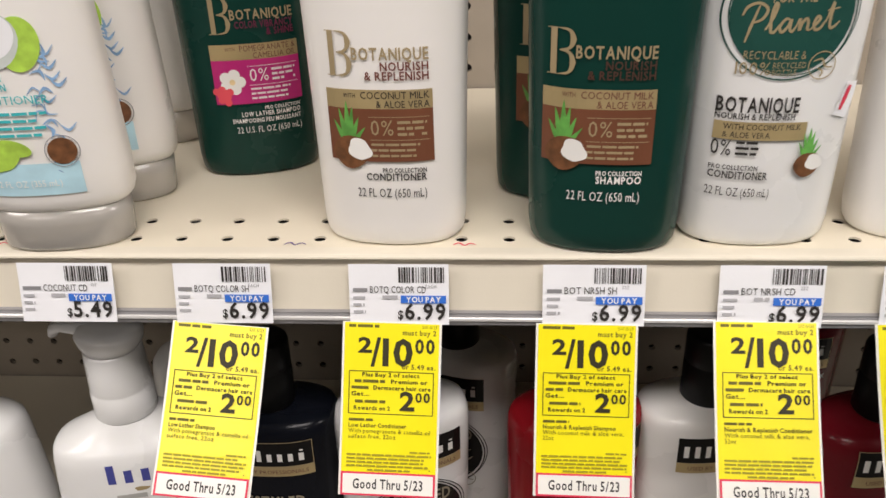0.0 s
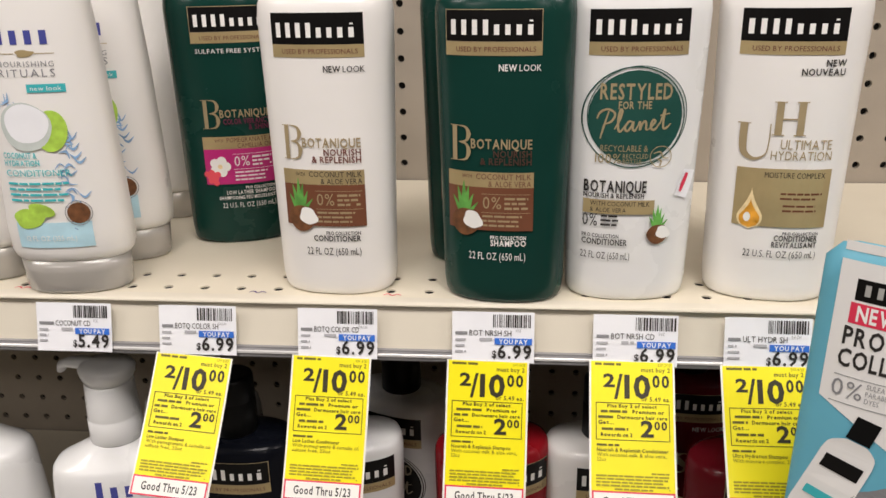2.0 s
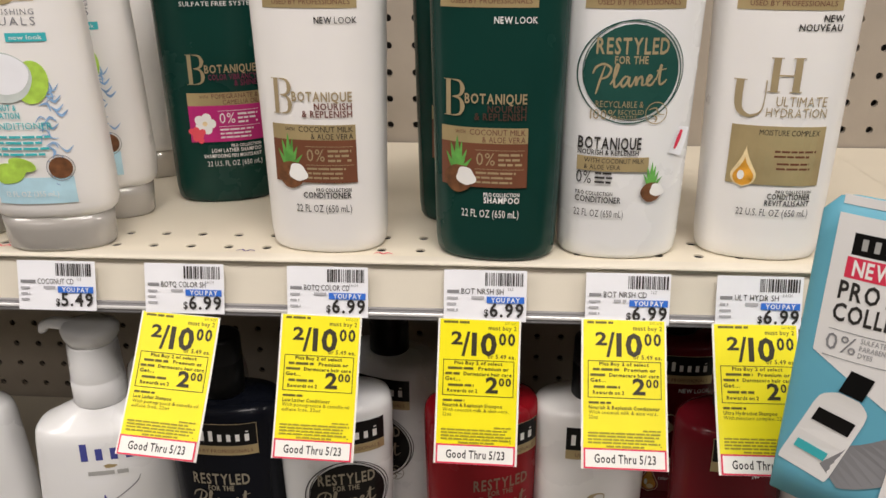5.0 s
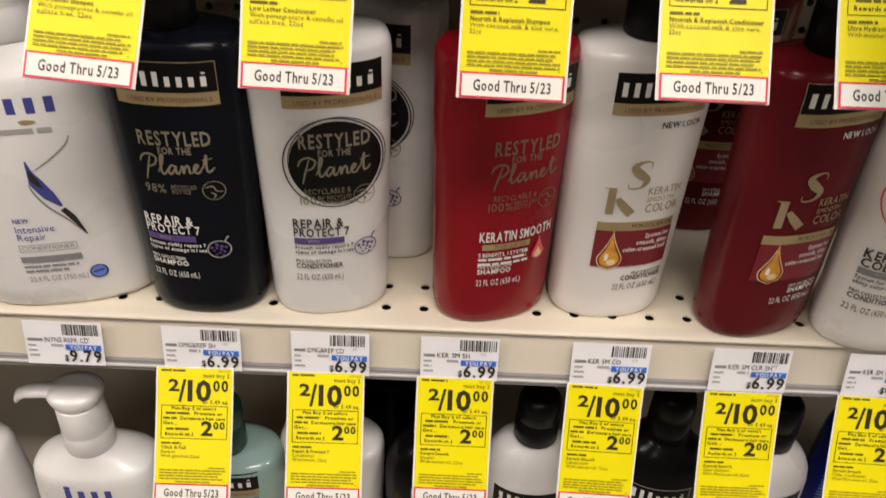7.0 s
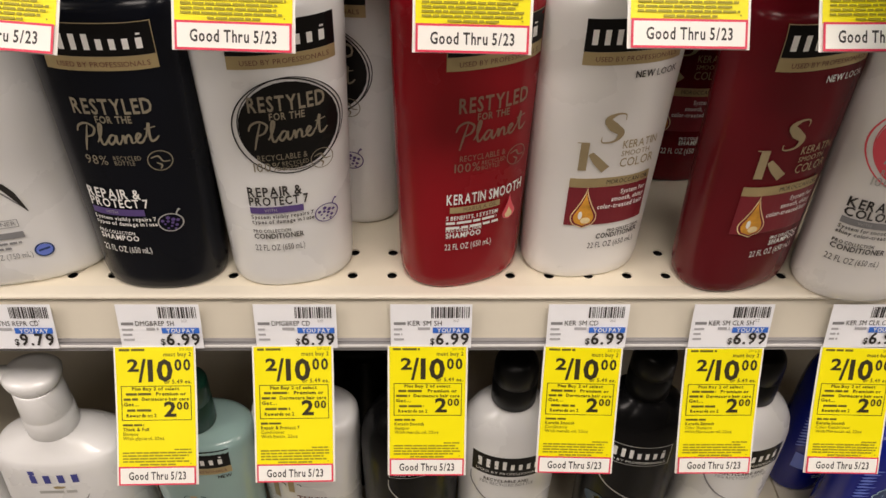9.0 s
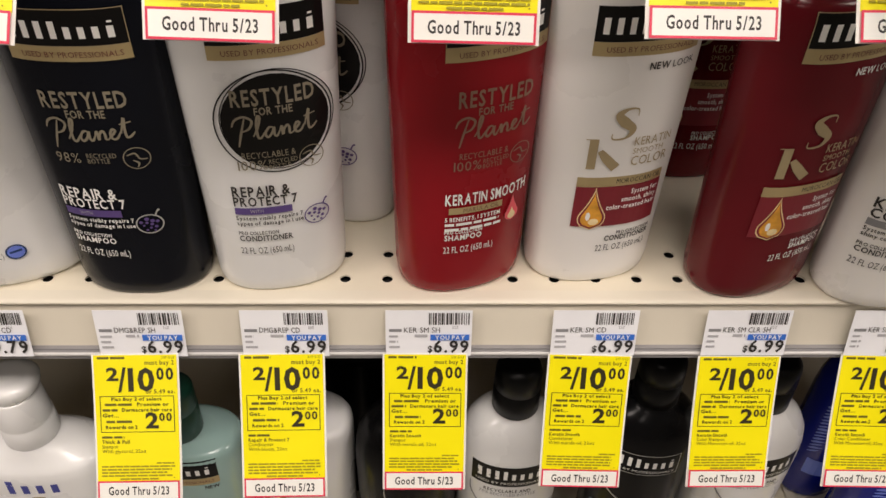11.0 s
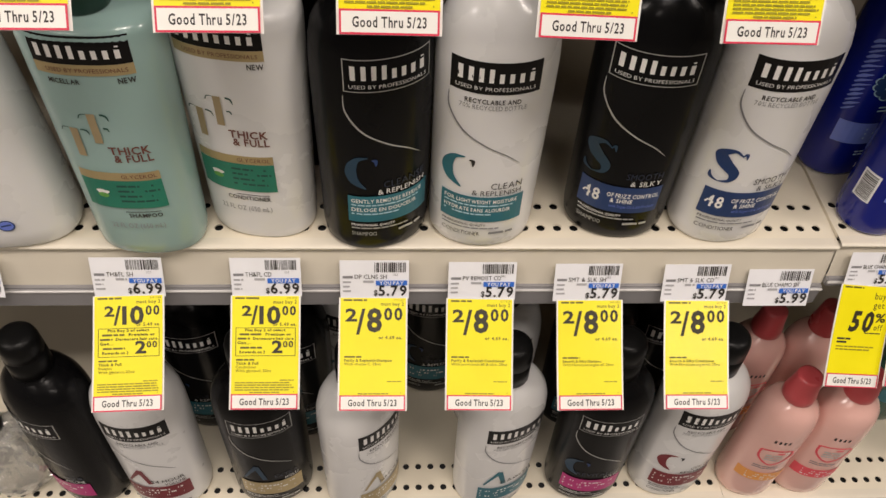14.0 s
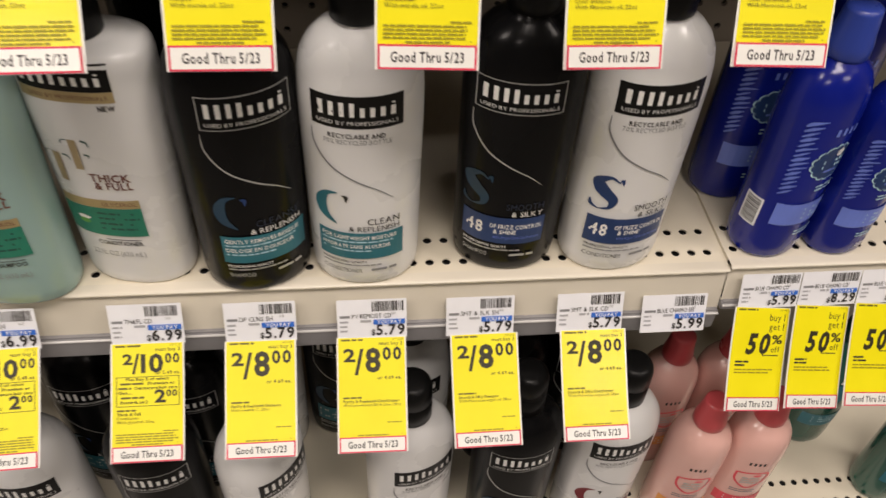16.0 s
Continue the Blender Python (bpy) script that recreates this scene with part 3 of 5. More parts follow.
def botanique(dark, band, kind_word, title_ink, second=("NOURISH", "& REPLENISH"), strip=("COCONUT MILK", "& ALOE VERA"), fruit=True, extra=None):
    p = Print()
    brand_panel(p, dark)
    ink = WHITEINK if dark else INK
    if not extra:
        p.text("lettering_bold", ink, "NEW", 0.0140, 0.1440, 0.0036, "R", "b", width=0.0104)
        p.text("lettering", ink, "LOOK", 0.0278, 0.1440, 0.0036, "R", width=0.0124)
    b_monogram(p, -0.0245, 0.0908, 0.0214)
    p.text("title", GOLDINK, "BOTANIQUE", 0.0234, 0.0988, 0.0056, "R", "b", width=0.0364)
    wide = 0.0226 if second[0] == "NOURISH" else 0.034
    p.text("subtitle", title_ink, second[0], 0.0232, 0.0938, 0.0039, "R", "b", width=wide)
    p.text("subtitle", title_ink, second[1], 0.0232, 0.0892, 0.0039, "R", "b", width=0.0304 if fruit else 0.016)
    p.rect("gold_band", GOLD, -0.0275, 0.0246, 0.0752, 0.0846, nv=2)
    p.rect("colour_band", band, -0.0275, 0.0246, 0.0482, 0.0752, nv=4)
    word_ink = INK if not dark else MAROONINK
    p.text("band_lettering", word_ink, "WITH", -0.0185, 0.0806, 0.0022, width=0.006)
    p.text("band_lettering", word_ink, strip[0], 0.0232, 0.0802, 0.0034, "R", width=0.0330)
    p.text("band_lettering", word_ink, strip[1], 0.0232, 0.0758, 0.0034, "R", width=0.0255)
    light = WHITEINK if band is MAGENTA else GOLDINK
    p.text("claim", light, "0%", -0.0057, 0.0620, 0.0075, width=0.0112)
    p.bars("claim", light, 0.0075, 0.0225, 0.0692, 0.0014, 3, 0.0030, 3)
    p.rect("claim", light, -0.0065, 0.0228, 0.0710, 0.0713)
    p.rect("claim", light, -0.0065, 0.0228, 0.0594, 0.0597)
    p.bars("claim", light, -0.0060, 0.0225, 0.0578, 0.0012, 3, 0.0029, 5)
    if fruit:
        coconut(p, -0.0175, 0.0550)
    else:
        for k in range(5):
            p.disc("flower_print", WHITEINK, -0.0165 + 0.0045 * math.cos(k * 1.257), 0.062 + 0.0045 * math.sin(k * 1.257), 0.0036, rings=2, seg=12)
        p.disc("flower_heart_print", PALEGOLD, -0.0165, 0.062, 0.0018, rings=1, seg=10)
        for k in range(11):
            p.disc("berry_print", CORALINK, -0.0225 + 0.0055 * math.cos(k * 2.4) * (k / 11), 0.0545 + 0.0060 * math.sin(k * 2.4) * (k / 11), 0.0023, rings=1, seg=10)
    if extra:
        p.text("lettering_bold", ink, "PRO COLLECTION", 0.0225, 0.0440, 0.0021, "R", "b", width=0.0215)
        p.text("lettering_bold", ink, extra[0], 0.0225, 0.0402, 0.0028, "R", "b", width=0.036)
        p.text("lettering_bold", ink, extra[1], 0.0225, 0.0362, 0.0026, "R", "b", width=0.042)
        p.text("lettering", ink, "22 U.S. FL OZ (650 mL)", 0.0225, 0.0298, 0.0038, "R", width=0.040)
        p.text("lettering", ink, "SULFATE FREE SYSTEM", 0.0265, 0.1455, 0.0030, "R", width=0.0520)
    else:
        p.text("lettering_bold", ink, "PRO COLLECTION", 0.0206, 0.0424, 0.0023, "R", "b", width=0.0217)
        p.text("lettering_bold", ink, kind_word, 0.0206, 0.0382, 0.0036, "R", "b", width=0.0302 if kind_word == "CONDITIONER" else 0.0216)
        p.text("lettering", ink, "22 FL OZ (650 mL)", 0.0204, 0.0290, 0.0047, "R", width=0.0351)
    return p


def planet_words(p, ink, v, share="100%"):
    p.text("slogan", ink, "RESTYLED", -0.0003, v + 0.0105, 0.0088, "C", "b", width=0.0412)
    p.text("slogan", ink, "FOR THE", -0.0008, v + 0.0050, 0.0042, "C", "b", width=0.0190)
    p.handwriting("slogan_script", ink, -0.0008, v - 0.0092, 0.0425, 0.0010)
    low = v - (0.0215 if share == "98%" else 0.0275)
    if share != "98%":
        p.text("slogan_small", ink, "RECYCLABLE &", -0.0057, v - 0.0203, 0.0037, "C", width=0.0274)
    p.text("slogan_small", ink, share, -0.0222, low, 0.0058, width=0.0150 if share == "100%" else 0.0125)
    p.text("slogan_small", ink, "RECYCLED", -0.0063, low + 0.0031, 0.0027, width=0.0148)
    p.text("slogan_small", ink, "BOTTLE", -0.0063, low - 0.0002, 0.0027, width=0.0110)
    gu, gv = (0.0180, v - 0.0195) if share == "98%" else (0.0160, v - 0.0235)
    p.disc("globe_line", ink, gu, gv, 0.0066, r0=0.92, rings=1)
    p.strip("globe_line", ink, [(gu - 0.0045, gv + 0.0020), (gu - 0.0005, gv + 0.0030), (gu + 0.0015, gv - 0.0005), (gu + 0.0050, gv - 0.0010)], [0.0005, 0.0010, 0.0008, 0.0005], 5)
    p.strip("globe_line", ink, [(gu - 0.0020, gv - 0.0010), (gu + 0.0005, gv - 0.0030), (gu - 0.0005, gv - 0.0055)], [0.0005, 0.0011, 0.0004], 5)


def planet(dark, disc, words, head, strip_ink, kind_word, head_ink, small_fruit=None, share="100%", left=-0.0278):
    """The front with the recycled-bottle roundel."""
    p = Print()
    brand_panel(p, dark)
    ink = WHITEINK if dark else INK
    vc = 0.1172
    if disc:
        p.disc("roundel", disc, 0, vc, 0.0272)
        p.disc("roundel_ring", disc, -0.0010, vc - 0.0004, 0.0298, r0=0.975, rings=1, seg=48)
        p.disc("roundel_ring", disc, 0.0012, vc + 0.0008, 0.0290, r0=0.982, rings=1, seg=48, turn=0.5)
    planet_words(p, words, vc, share)
    repair, smooth, milk = head[0] == "REPAIR &", head[0] == "KERATIN SMOOTH", small_fruit == "coconut"
    if milk:
        p.text("title", head_ink, head[0], left, 0.0718, 0.0070, style="b", width=0.0366)
        p.text("title", head_ink, head[1], left, 0.0682, 0.0029, style="b", width=0.0354)
        p.rect("colour_strip", strip_ink, left, left + 0.0420, 0.0580, 0.0670, nv=2)
        p.text("strip_lettering", INK, "WITH COCONUT MILK", left + 0.004, 0.0632, 0.0028, width=0.0350)
        p.text("strip_lettering", INK, "& ALOE VERA", left + 0.004, 0.0592, 0.0028, width=0.0210)
        p.text("claim", ink, "0%", left, 0.0500, 0.0078, width=0.0085)
        p.bars("small_print", ink, left + 0.0105, left + 0.0210, 0.0575, 0.0013, 3, 0.0028, 7)
        base, wide = 0.0382, 0.0268
    elif smooth:
        p.text("title", head_ink, head[0], left, 0.0675, 0.0070, style="b", width=0.0485)
        p.rect("colour_strip", strip_ink, left + 0.002, left + 0.0330, 0.0612, 0.0655)
        p.text("strip_lettering", MAROONINK, "MARULA OIL", left + 0.010, 0.0620, 0.0027, width=0.0210)
        p.text("small_print", ink, "5 BENEFITS, 1 SYSTEM", left, 0.0562, 0.0028, style="b", width=0.0320)
        p.bars("small_print", ink, left, left + 0.033, 0.0548, 0.0018, 2, 0.0036, 7, 0.15)
        base, wide = 0.0428, 0.0214
    else:
        p.text("title", head_ink, head[0], left, 0.0726, 0.0064, style="b", width=0.0305)
        p.text("title", head_ink, head[1], left, 0.0662, 0.0058, style="b", width=0.0338 if repair else 0.0250)
        p.rect("colour_strip", strip_ink, left, left + 0.0305, 0.0604, 0.0650)
        p.text("strip_lettering", SILVERINK, "WITH", left + 0.008, 0.0616, 0.0022, width=0.007)
        lines = ("System visibly repairs 7", "types of damage in 1 use") if repair else ("System for smooth,", "shiny color-treated hair")
        for k, line in enumerate(lines):
            p.text("small_print", ink, line, left, 0.0568 - 0.0037 * k, 0.0026, style="b", width=0.00150 * len(line))
        base, wide = 0.0418, 0.0290 if kind_word == "CONDITIONER" else 0.0232
    p.text("lettering_bold", ink, "PRO COLLECTION", left, base + 0.0046, 0.0023, style="b", width=0.0216)
    p.text("lettering_bold", ink, kind_word, left, base, 0.0037, style="b", width=wide)
    p.text("lettering", ink, "22 FL OZ (650 mL)", left - 0.0004, base - 0.0092, 0.0045, width=0.0292)
    if milk:
        p.strip("sticker", PAPER, [(0.0300, 0.0680), (0.0330, 0.0760), (0.0352, 0.0840)], [0.0085, 0.0085, 0.0075], 5)
        p.strip("sticker_mark", REDINK, [(0.0295, 0.0715), (0.0315, 0.0770), (0.0335, 0.0825)], [0.0014, 0.0026, 0.0020], 5)
        coconut(p, 0.0165, 0.0470, 0.72)
    elif small_fruit == "drop":
        u = 0.0140 if smooth else 0.0205
        p.drop("drop_print", PALEGOLD if not dark else CORALINK, u, 0.0530, 0.0046, 0.0140)
        p.drop("drop_shade", CORALINK if not dark else PALEGOLD, u, 0.0520, 0.0026, 0.0060)
    else:
        p.disc("berry_line", PURPLE if not dark else SILVERINK, 0.0158, 0.0550, 0.0072, 0.0066, r0=0.90, rings=1, seg=24)
        p.strip("berry_line", PURPLE if not dark else SILVERINK, [(0.0195, 0.0600), (0.0205, 0.0625), (0.0220, 0.0640)], [0.0008, 0.0008, 0.0014], 4)
        rnd = random.Random(9)
        for k in range(11):
            a, r = k * 2.4, 0.0050 * math.sqrt((k + 0.5) / 11)
            p.disc("berry_print", PURPLE, 0.0158 + r * math.cos(a), 0.0548 + r * math.sin(a), rnd.uniform(0.0007, 0.0013), rings=1, seg=8)
    return p


def hydration():
    p = Print()
    brand_panel(p, du=-0.0025, dv=-0.0008)
    p.text("lettering_bold", INK, "NEW", 0.0270, 0.1455, 0.0036, "R", "b")
    p.text("lettering_bold", INK, "NOUVEAU", 0.0270, 0.1405, 0.0036, "R", "b")
    p.rect("monogram", GOLDINK, -0.0075, -0.0035, 0.1064, 0.1250, nu=1)
    p.rect("monogram", GOLDINK, 0.0045, 0.0085, 0.1064, 0.1250, nu=1)
    p.rect("monogram", GOLDINK, -0.0035, 0.0045, 0.1150, 0.1159, nu=2)
    for cu in (-0.0055, 0.0065):
        p.rect("monogram", GOLDINK, cu - 0.0034, cu + 0.0034, 0.1058, 0.1064, nu=2)
        p.rect("monogram", GOLDINK, cu - 0.0034, cu + 0.0034, 0.1250, 0.1256, nu=2)
    p.strip("monogram", GOLDINK, [(-0.0240, 0.1125), (-0.0240, 0.1010), (-0.0225, 0.0945), (-0.0170, 0.0915), (-0.0112, 0.0945), (-0.0098, 0.1020), (-0.0098, 0.1125)], [0.0042, 0.0042, 0.0036, 0.0018, 0.0008, 0.0006, 0.0006], 5)
    p.rect("monogram", GOLDINK, -0.0275, -0.0205, 0.1122, 0.1128, nu=2)
    p.text("title", GOLDINK, "ULTIMATE", 0.0253, 0.0978, 0.0056, "R", width=0.0285)
    p.text("title", GOLDINK, "HYDRATION", 0.0260, 0.0914, 0.0052, "R", width=0.0340)
    p.rect("gold_band", GOLD, -0.0255, 0.0275, 0.0500, 0.0860, nv=5)
    p.text("band_lettering", INK, "MOISTURE COMPLEX", 0.0240, 0.0805, 0.0033, "R", width=0.034)
    p.bars("band_lettering", BROWN, 0.0000, 0.0250, 0.0715, 0.0012, 2, 0.0030, 4)
    p.bars("band_lettering", BROWN, 0.0020, 0.0250, 0.0640, 0.0012, 2, 0.0030, 6)
    p.drop("drop_halo", PALEGOLD, -0.0160, 0.0553, 0.0072, 0.0185)
    p.drop("drop_print", AMBER, -0.0160, 0.0547, 0.0058, 0.0120)
    p.disc("drop_glint", WHITEINK, -0.0175, 0.0555, 0.0020, 0.0030, rings=1, seg=12)
    p.text("lettering_bold", INK, "PRO COLLECTION", 0.0245, 0.0452, 0.0018, "R", "b")
    p.text("lettering_bold", INK, "CONDITIONER", 0.0245, 0.0412, 0.0035, "R", "b", width=0.0252)
    p.text("lettering_bold", INK, "REVITALISANT", 0.0245, 0.0372, 0.0032, "R", "b", width=0.0262)
    p.text("lettering", INK, "22 U.S. FL OZ (650 mL)", 0.0245, 0.0306, 0.0044, "R", width=0.042)
    return p


def keratin(dark):
    p = Print()
    brand_panel(p, dark)
    ink = WHITEINK if dark else INK
    p.text("lettering_bold", ink, "NEW", 0.0130, 0.1445, 0.0038, "R", "b", width=0.0110)
    p.text("lettering", ink, "LOOK", 0.0270, 0.1445, 0.0038, "R", width=0.0125)
    p.rect("monogram", GOLDINK, -0.0222, -0.0175, 0.0862, 0.1052, nu=1, nv=2)
    p.rect("monogram", GOLDINK, -0.0242, -0.0175, 0.1046, 0.1052, nu=2)
    p.strip("monogram", GOLDINK, [(-0.0160, 0.0978), (-0.0118, 0.0925), (-0.0060, 0.0864)], [0.0030, 0.0052, 0.0056], 4)
    p.strip("monogram", GOLDINK, [(0.0012, 0.1185), (0.0006, 0.1225), (-0.0045, 0.1228), (-0.0090, 0.1195), (-0.0055, 0.1150), (-0.0005, 0.1105), (-0.0035, 0.1055), (-0.0105, 0.1050), (-0.0112, 0.1085)],
            [0.0004, 0.0008, 0.0014, 0.0042, 0.0058, 0.0042, 0.0014, 0.0008, 0.0004], 6)
    for w, v, h, wide in (("KERATIN", 0.1000, 0.0052, 0.0220), ("SMOOTH", 0.0948, 0.0034, 0.0180), ("COLOR", 0.0872, 0.0060, 0.0220)):
        p.text("title", GOLDINK, w, 0.0022, v, h, width=wide)
    p.rect("gold_band", GOLD, -0.0255, 0.0242, 0.0742, 0.0806)
    p.text("band_lettering", INK, "MOROCCAN OIL", 0.0232, 0.0760, 0.0030, "R", width=0.027)
    p.rect("colour_band", WINEINK, -0.0255, 0.0242, 0.0462, 0.0742, nv=5)
    for w, v in (("System for", 0.0680), ("smooth, shiny", 0.0630), ("color-treated hair", 0.0580)):
        p.text("claim", WHITEINK, w, 0.0228, v, 0.0033, "R", "b", width=0.00165 * len(w))
    p.drop("drop_halo", PALEGOLD, -0.0145, 0.0522, 0.0080, 0.0225)
    p.drop("drop_ground", WINEINK, -0.0145, 0.0522, 0.0074, 0.0205)
    p.drop("drop_print", AMBER, -0.0145, 0.0522, 0.0062, 0.0190)
    p.disc("drop_shade", PALEGOLD, -0.0132, 0.0500, 0.0030, 0.0024, rings=2, seg=14)
    p.disc("drop_glint", WHITEINK, -0.0168, 0.0540, 0.0013, 0.0030, rings=1, seg=12)
    p.text("lettering_bold", ink, "PRO COLLECTION", 0.0240, 0.0390, 0.0022, "R", "b", width=0.0215)
    p.text("lettering_bold", ink, "SHAMPOO" if dark else "CONDITIONER", 0.0240, 0.0345, 0.0037, "R", "b", width=0.0215 if dark else 0.0282)
    p.text("lettering", ink, "22 FL OZ (650 mL)", 0.0225, 0.0272, 0.0045, "R", width=0.0312)
    return p


def thick_full(word, aqua):
    p = Print()
    brand_panel(p, dv=0.0066)
    p.text("lettering_bold", INK, "NEW", 0.0272, 0.1535, 0.0038, "R", "b", width=0.0098)
    if aqua:
        p.text("lettering_bold", INK, "MICELLAR", -0.0225, 0.1530, 0.0034, style="b", width=0.018)
    p.rect("monogram", GOLDINK, -0.0078, -0.0028, 0.1082, 0.1312, nu=2, nv=2)
    p.rect("monogram", GOLDINK, -0.0215, -0.0165, 0.0960, 0.1188, nu=2, nv=2)
    for pts, w in ((((-0.0130, 0.1275), (-0.0115, 0.1305), (-0.0078, 0.1310)), 0.0007), (((0.0005, 0.1310), (0.0036, 0.1300), (0.0048, 0.1262)), 0.0014), (((0.0000, 0.1205), (0.0024, 0.1200), (0.0030, 0.1178)), 0.0012),
                   (((-0.0275, 0.1148), (-0.0260, 0.1180), (-0.0215, 0.1186)), 0.0007), (((-0.0145, 0.1186), (-0.0108, 0.1180), (-0.0095, 0.1148)), 0.0012)):
        p.strip("monogram", DEEPGREEN, pts, [w, w, 0.0003], 4)
    p.text("title", MAROONINK, "THICK", 0.0236, 0.0992, 0.0060, "R", "b", width=0.0250)
    p.text("title", MAROONINK, "& FULL", 0.0238, 0.0926, 0.0058, "R", "b", width=0.0235)
    p.rect("gold_band", GOLD, -0.0270, 0.0245, 0.0762, 0.0834)
    p.text("band_lettering", MAROONINK, "GLYCEROL", 0.0225, 0.0782, 0.0032, "R", width=0.022)
    p.rect("colour_band", GREENINK, -0.0270, 0.0245, 0.0508, 0.0762, nv=4)
    p.bars("claim", DEEPGREEN, -0.0045, 0.0220, 0.0722, 0.0017, 4, 0.0046, 9)
    p.disc("cup_print", WHITEINK, -0.0150, 0.0655, 0.0042, 0.0022, rings=2, wob=0.1)
    p.disc("cup_foot_print", LEAF, -0.0150, 0.0625, 0.0036, 0.0022, rings=1)
    p.rect("lettering_bold", INK, -0.0045, 0.0185, 0.0465, 0.0471)
    p.text("lettering_bold", INK, word, 0.0190, 0.0415, 0.0036, "R", "b", width=0.0220 if aqua else 0.0300)
    p.text("lettering", GREYINK, "22 FL OZ (650 mL)", 0.0190, 0.0315, 0.0046, "R", width=0.0360)
    return p


def classic(dark, colour, letter, words, claim, word):
    """The front of the round bottles: boxed mark, thin wave, large initial, coloured band."""
    p = Print()
    ink = WHITEINK if dark else INK
    line = SILVERINK if dark else GREYINK
    if dark:
        p.outline("mark_frame", SILVERINK, -0.0275, 0.0275, 0.1430, 0.1660, 0.0006)
    else:
        p.rect("brand_panel", PANEL, -0.0275, 0.0275, 0.1430, 0.1660, nv=4)
    p.mark("brand_mark", WHITEINK, -0.0250, 0.0245, 0.1518, 0.0098, 4, 4)
    p.rect("brand_mark", WHITEINK, 0.0205, 0.0225, 0.1598, 0.1608, nu=1)
    p.text("strapline", WHITEINK, "USED BY PROFESSIONALS", -0.0245, 0.1458, 0.0027, width=0.049)
    if not dark:
        p.text("lettering_bold", INK, "RECYCLABLE AND", -0.0185, 0.1358, 0.0034, style="b", width=0.0350)
        p.text("lettering", GREYINK, "70% RECYCLED BOTTLE", -0.0215, 0.1312, 0.0034, width=0.0420)
    p.strip("wave_line", line, [(-0.0280, 0.1400), (-0.0270, 0.1270), (-0.0180, 0.1125), (-0.0030, 0.1020), (0.0120, 0.0935), (0.0215, 0.0850)], [0.0003, 0.0010, 0.0013, 0.0012, 0.0009, 0.0003], 8)
    c, band_ink = (DIMTEAL if dark else colour), colour
    if letter == "C":
        p.strip("initial", c, [(-0.0150, 0.0905), (-0.0215, 0.0890), (-0.0250, 0.0835), (-0.0258, 0.0765), (-0.0235, 0.0690), (-0.0165, 0.0625)], [0.0006, 0.0034, 0.0062, 0.0072, 0.0058, 0.0006], 6)
        p.strip("initial_tail", INK if not dark else DKBLUE, [(-0.0125, 0.0885), (-0.0098, 0.0875), (-0.0098, 0.0830)], [0.0006, 0.0030, 0.0004], 5)
    elif letter == "S":
        p.strip("initial", c, [(-0.0145, 0.0880), (-0.0200, 0.0915), (-0.0262, 0.0875), (-0.0235, 0.0800), (-0.0165, 0.0725), (-0.0175, 0.0655), (-0.0240, 0.0628)], [0.0006, 0.0026, 0.0062, 0.0088, 0.0070, 0.0030, 0.0005], 6)
        p.strip("initial_tail", c, [(-0.0290, 0.0700), (-0.0282, 0.0650), (-0.0240, 0.0628)], [0.0004, 0.0024, 0.0008], 5)
        p.strip("initial_tail", c, [(-0.0150, 0.0885), (-0.0128, 0.0905), (-0.0120, 0.0860)], [0.0004, 0.0026, 0.0004], 5)
    else:
        p.strip("initial", c, [(-0.0245, 0.0615), (-0.0180, 0.0755), (-0.0105, 0.0875)], [0.0016, 0.0030, 0.0058], 6)
        p.strip("initial", c, [(-0.0115, 0.0875), (-0.0085, 0.0755), (-0.0055, 0.0615)], [0.0058, 0.0048, 0.0044], 6)
    p.text("title", ink if not dark else DIMINK, words[0], 0.0255, 0.0630, 0.0056, "R", width=0.0043 * len(words[0]), slope=0.02)
    p.text("subtitle", ink if not dark else WHITEINK, words[1], 0.0255, 0.0570, 0.0046, "R", width=0.0031 * len(words[1]))
    p.rect("colour_band", band_ink, -0.0285, 0.0280, 0.0305, 0.0555, nv=4)
    if claim == "48":
        p.text("claim", WHITEINK, "48", -0.0262, 0.0385, 0.0105, style="b", width=0.0110)
        p.text("claim", WHITEINK, "OF FRIZZ CONTROL", -0.0105, 0.0452, 0.0038, style="b", width=0.0370)
        p.text("claim", WHITEINK, "& SHINE", -0.0075, 0.0400, 0.0038, style="b", width=0.0160)
        p.text("claim", LTBLUE, "with Argan Oil & Silk Proteins", -0.0075, 0.0352, 0.0028, width=0.0330)
    elif claim:
        p.text("claim", WHITEINK, claim[0], -0.0265, 0.0492, 0.0034, style="b", width=0.050)
        p.bars("claim", SKY, -0.0265, 0.0240, 0.0475, 0.0012, 1, 0.0028, 4)
        p.text("claim", WHITEINK, claim[1], -0.0265, 0.0408, 0.0034, style="b", width=0.046)
        p.bars("claim", SKY, -0.0265, 0.0140, 0.0390, 0.0012, 1, 0.0028, 6)
    else:
        p.bars("claim", WHITEINK, -0.0265, 0.0240, 0.0500, 0.0024, 3, 0.0054, 4)
    p.text("small_print", ink, "PROFESSIONAL QUALITY", -0.0270, 0.0262, 0.0022, style="b", width=0.0300)
    p.bars("small_print", line, -0.0270, 0.0180, 0.0246, 0.0012, 1, 0.0030, 11)
    p.text("lettering", ink if not dark else SILVERINK, word, -0.0270, 0.0165, 0.0038, width=0.0024 * len(word))
    p.bars("small_print", line, 0.0060, 0.0260, 0.0200, 0.0022, 1, 0.003, 12)
    return p


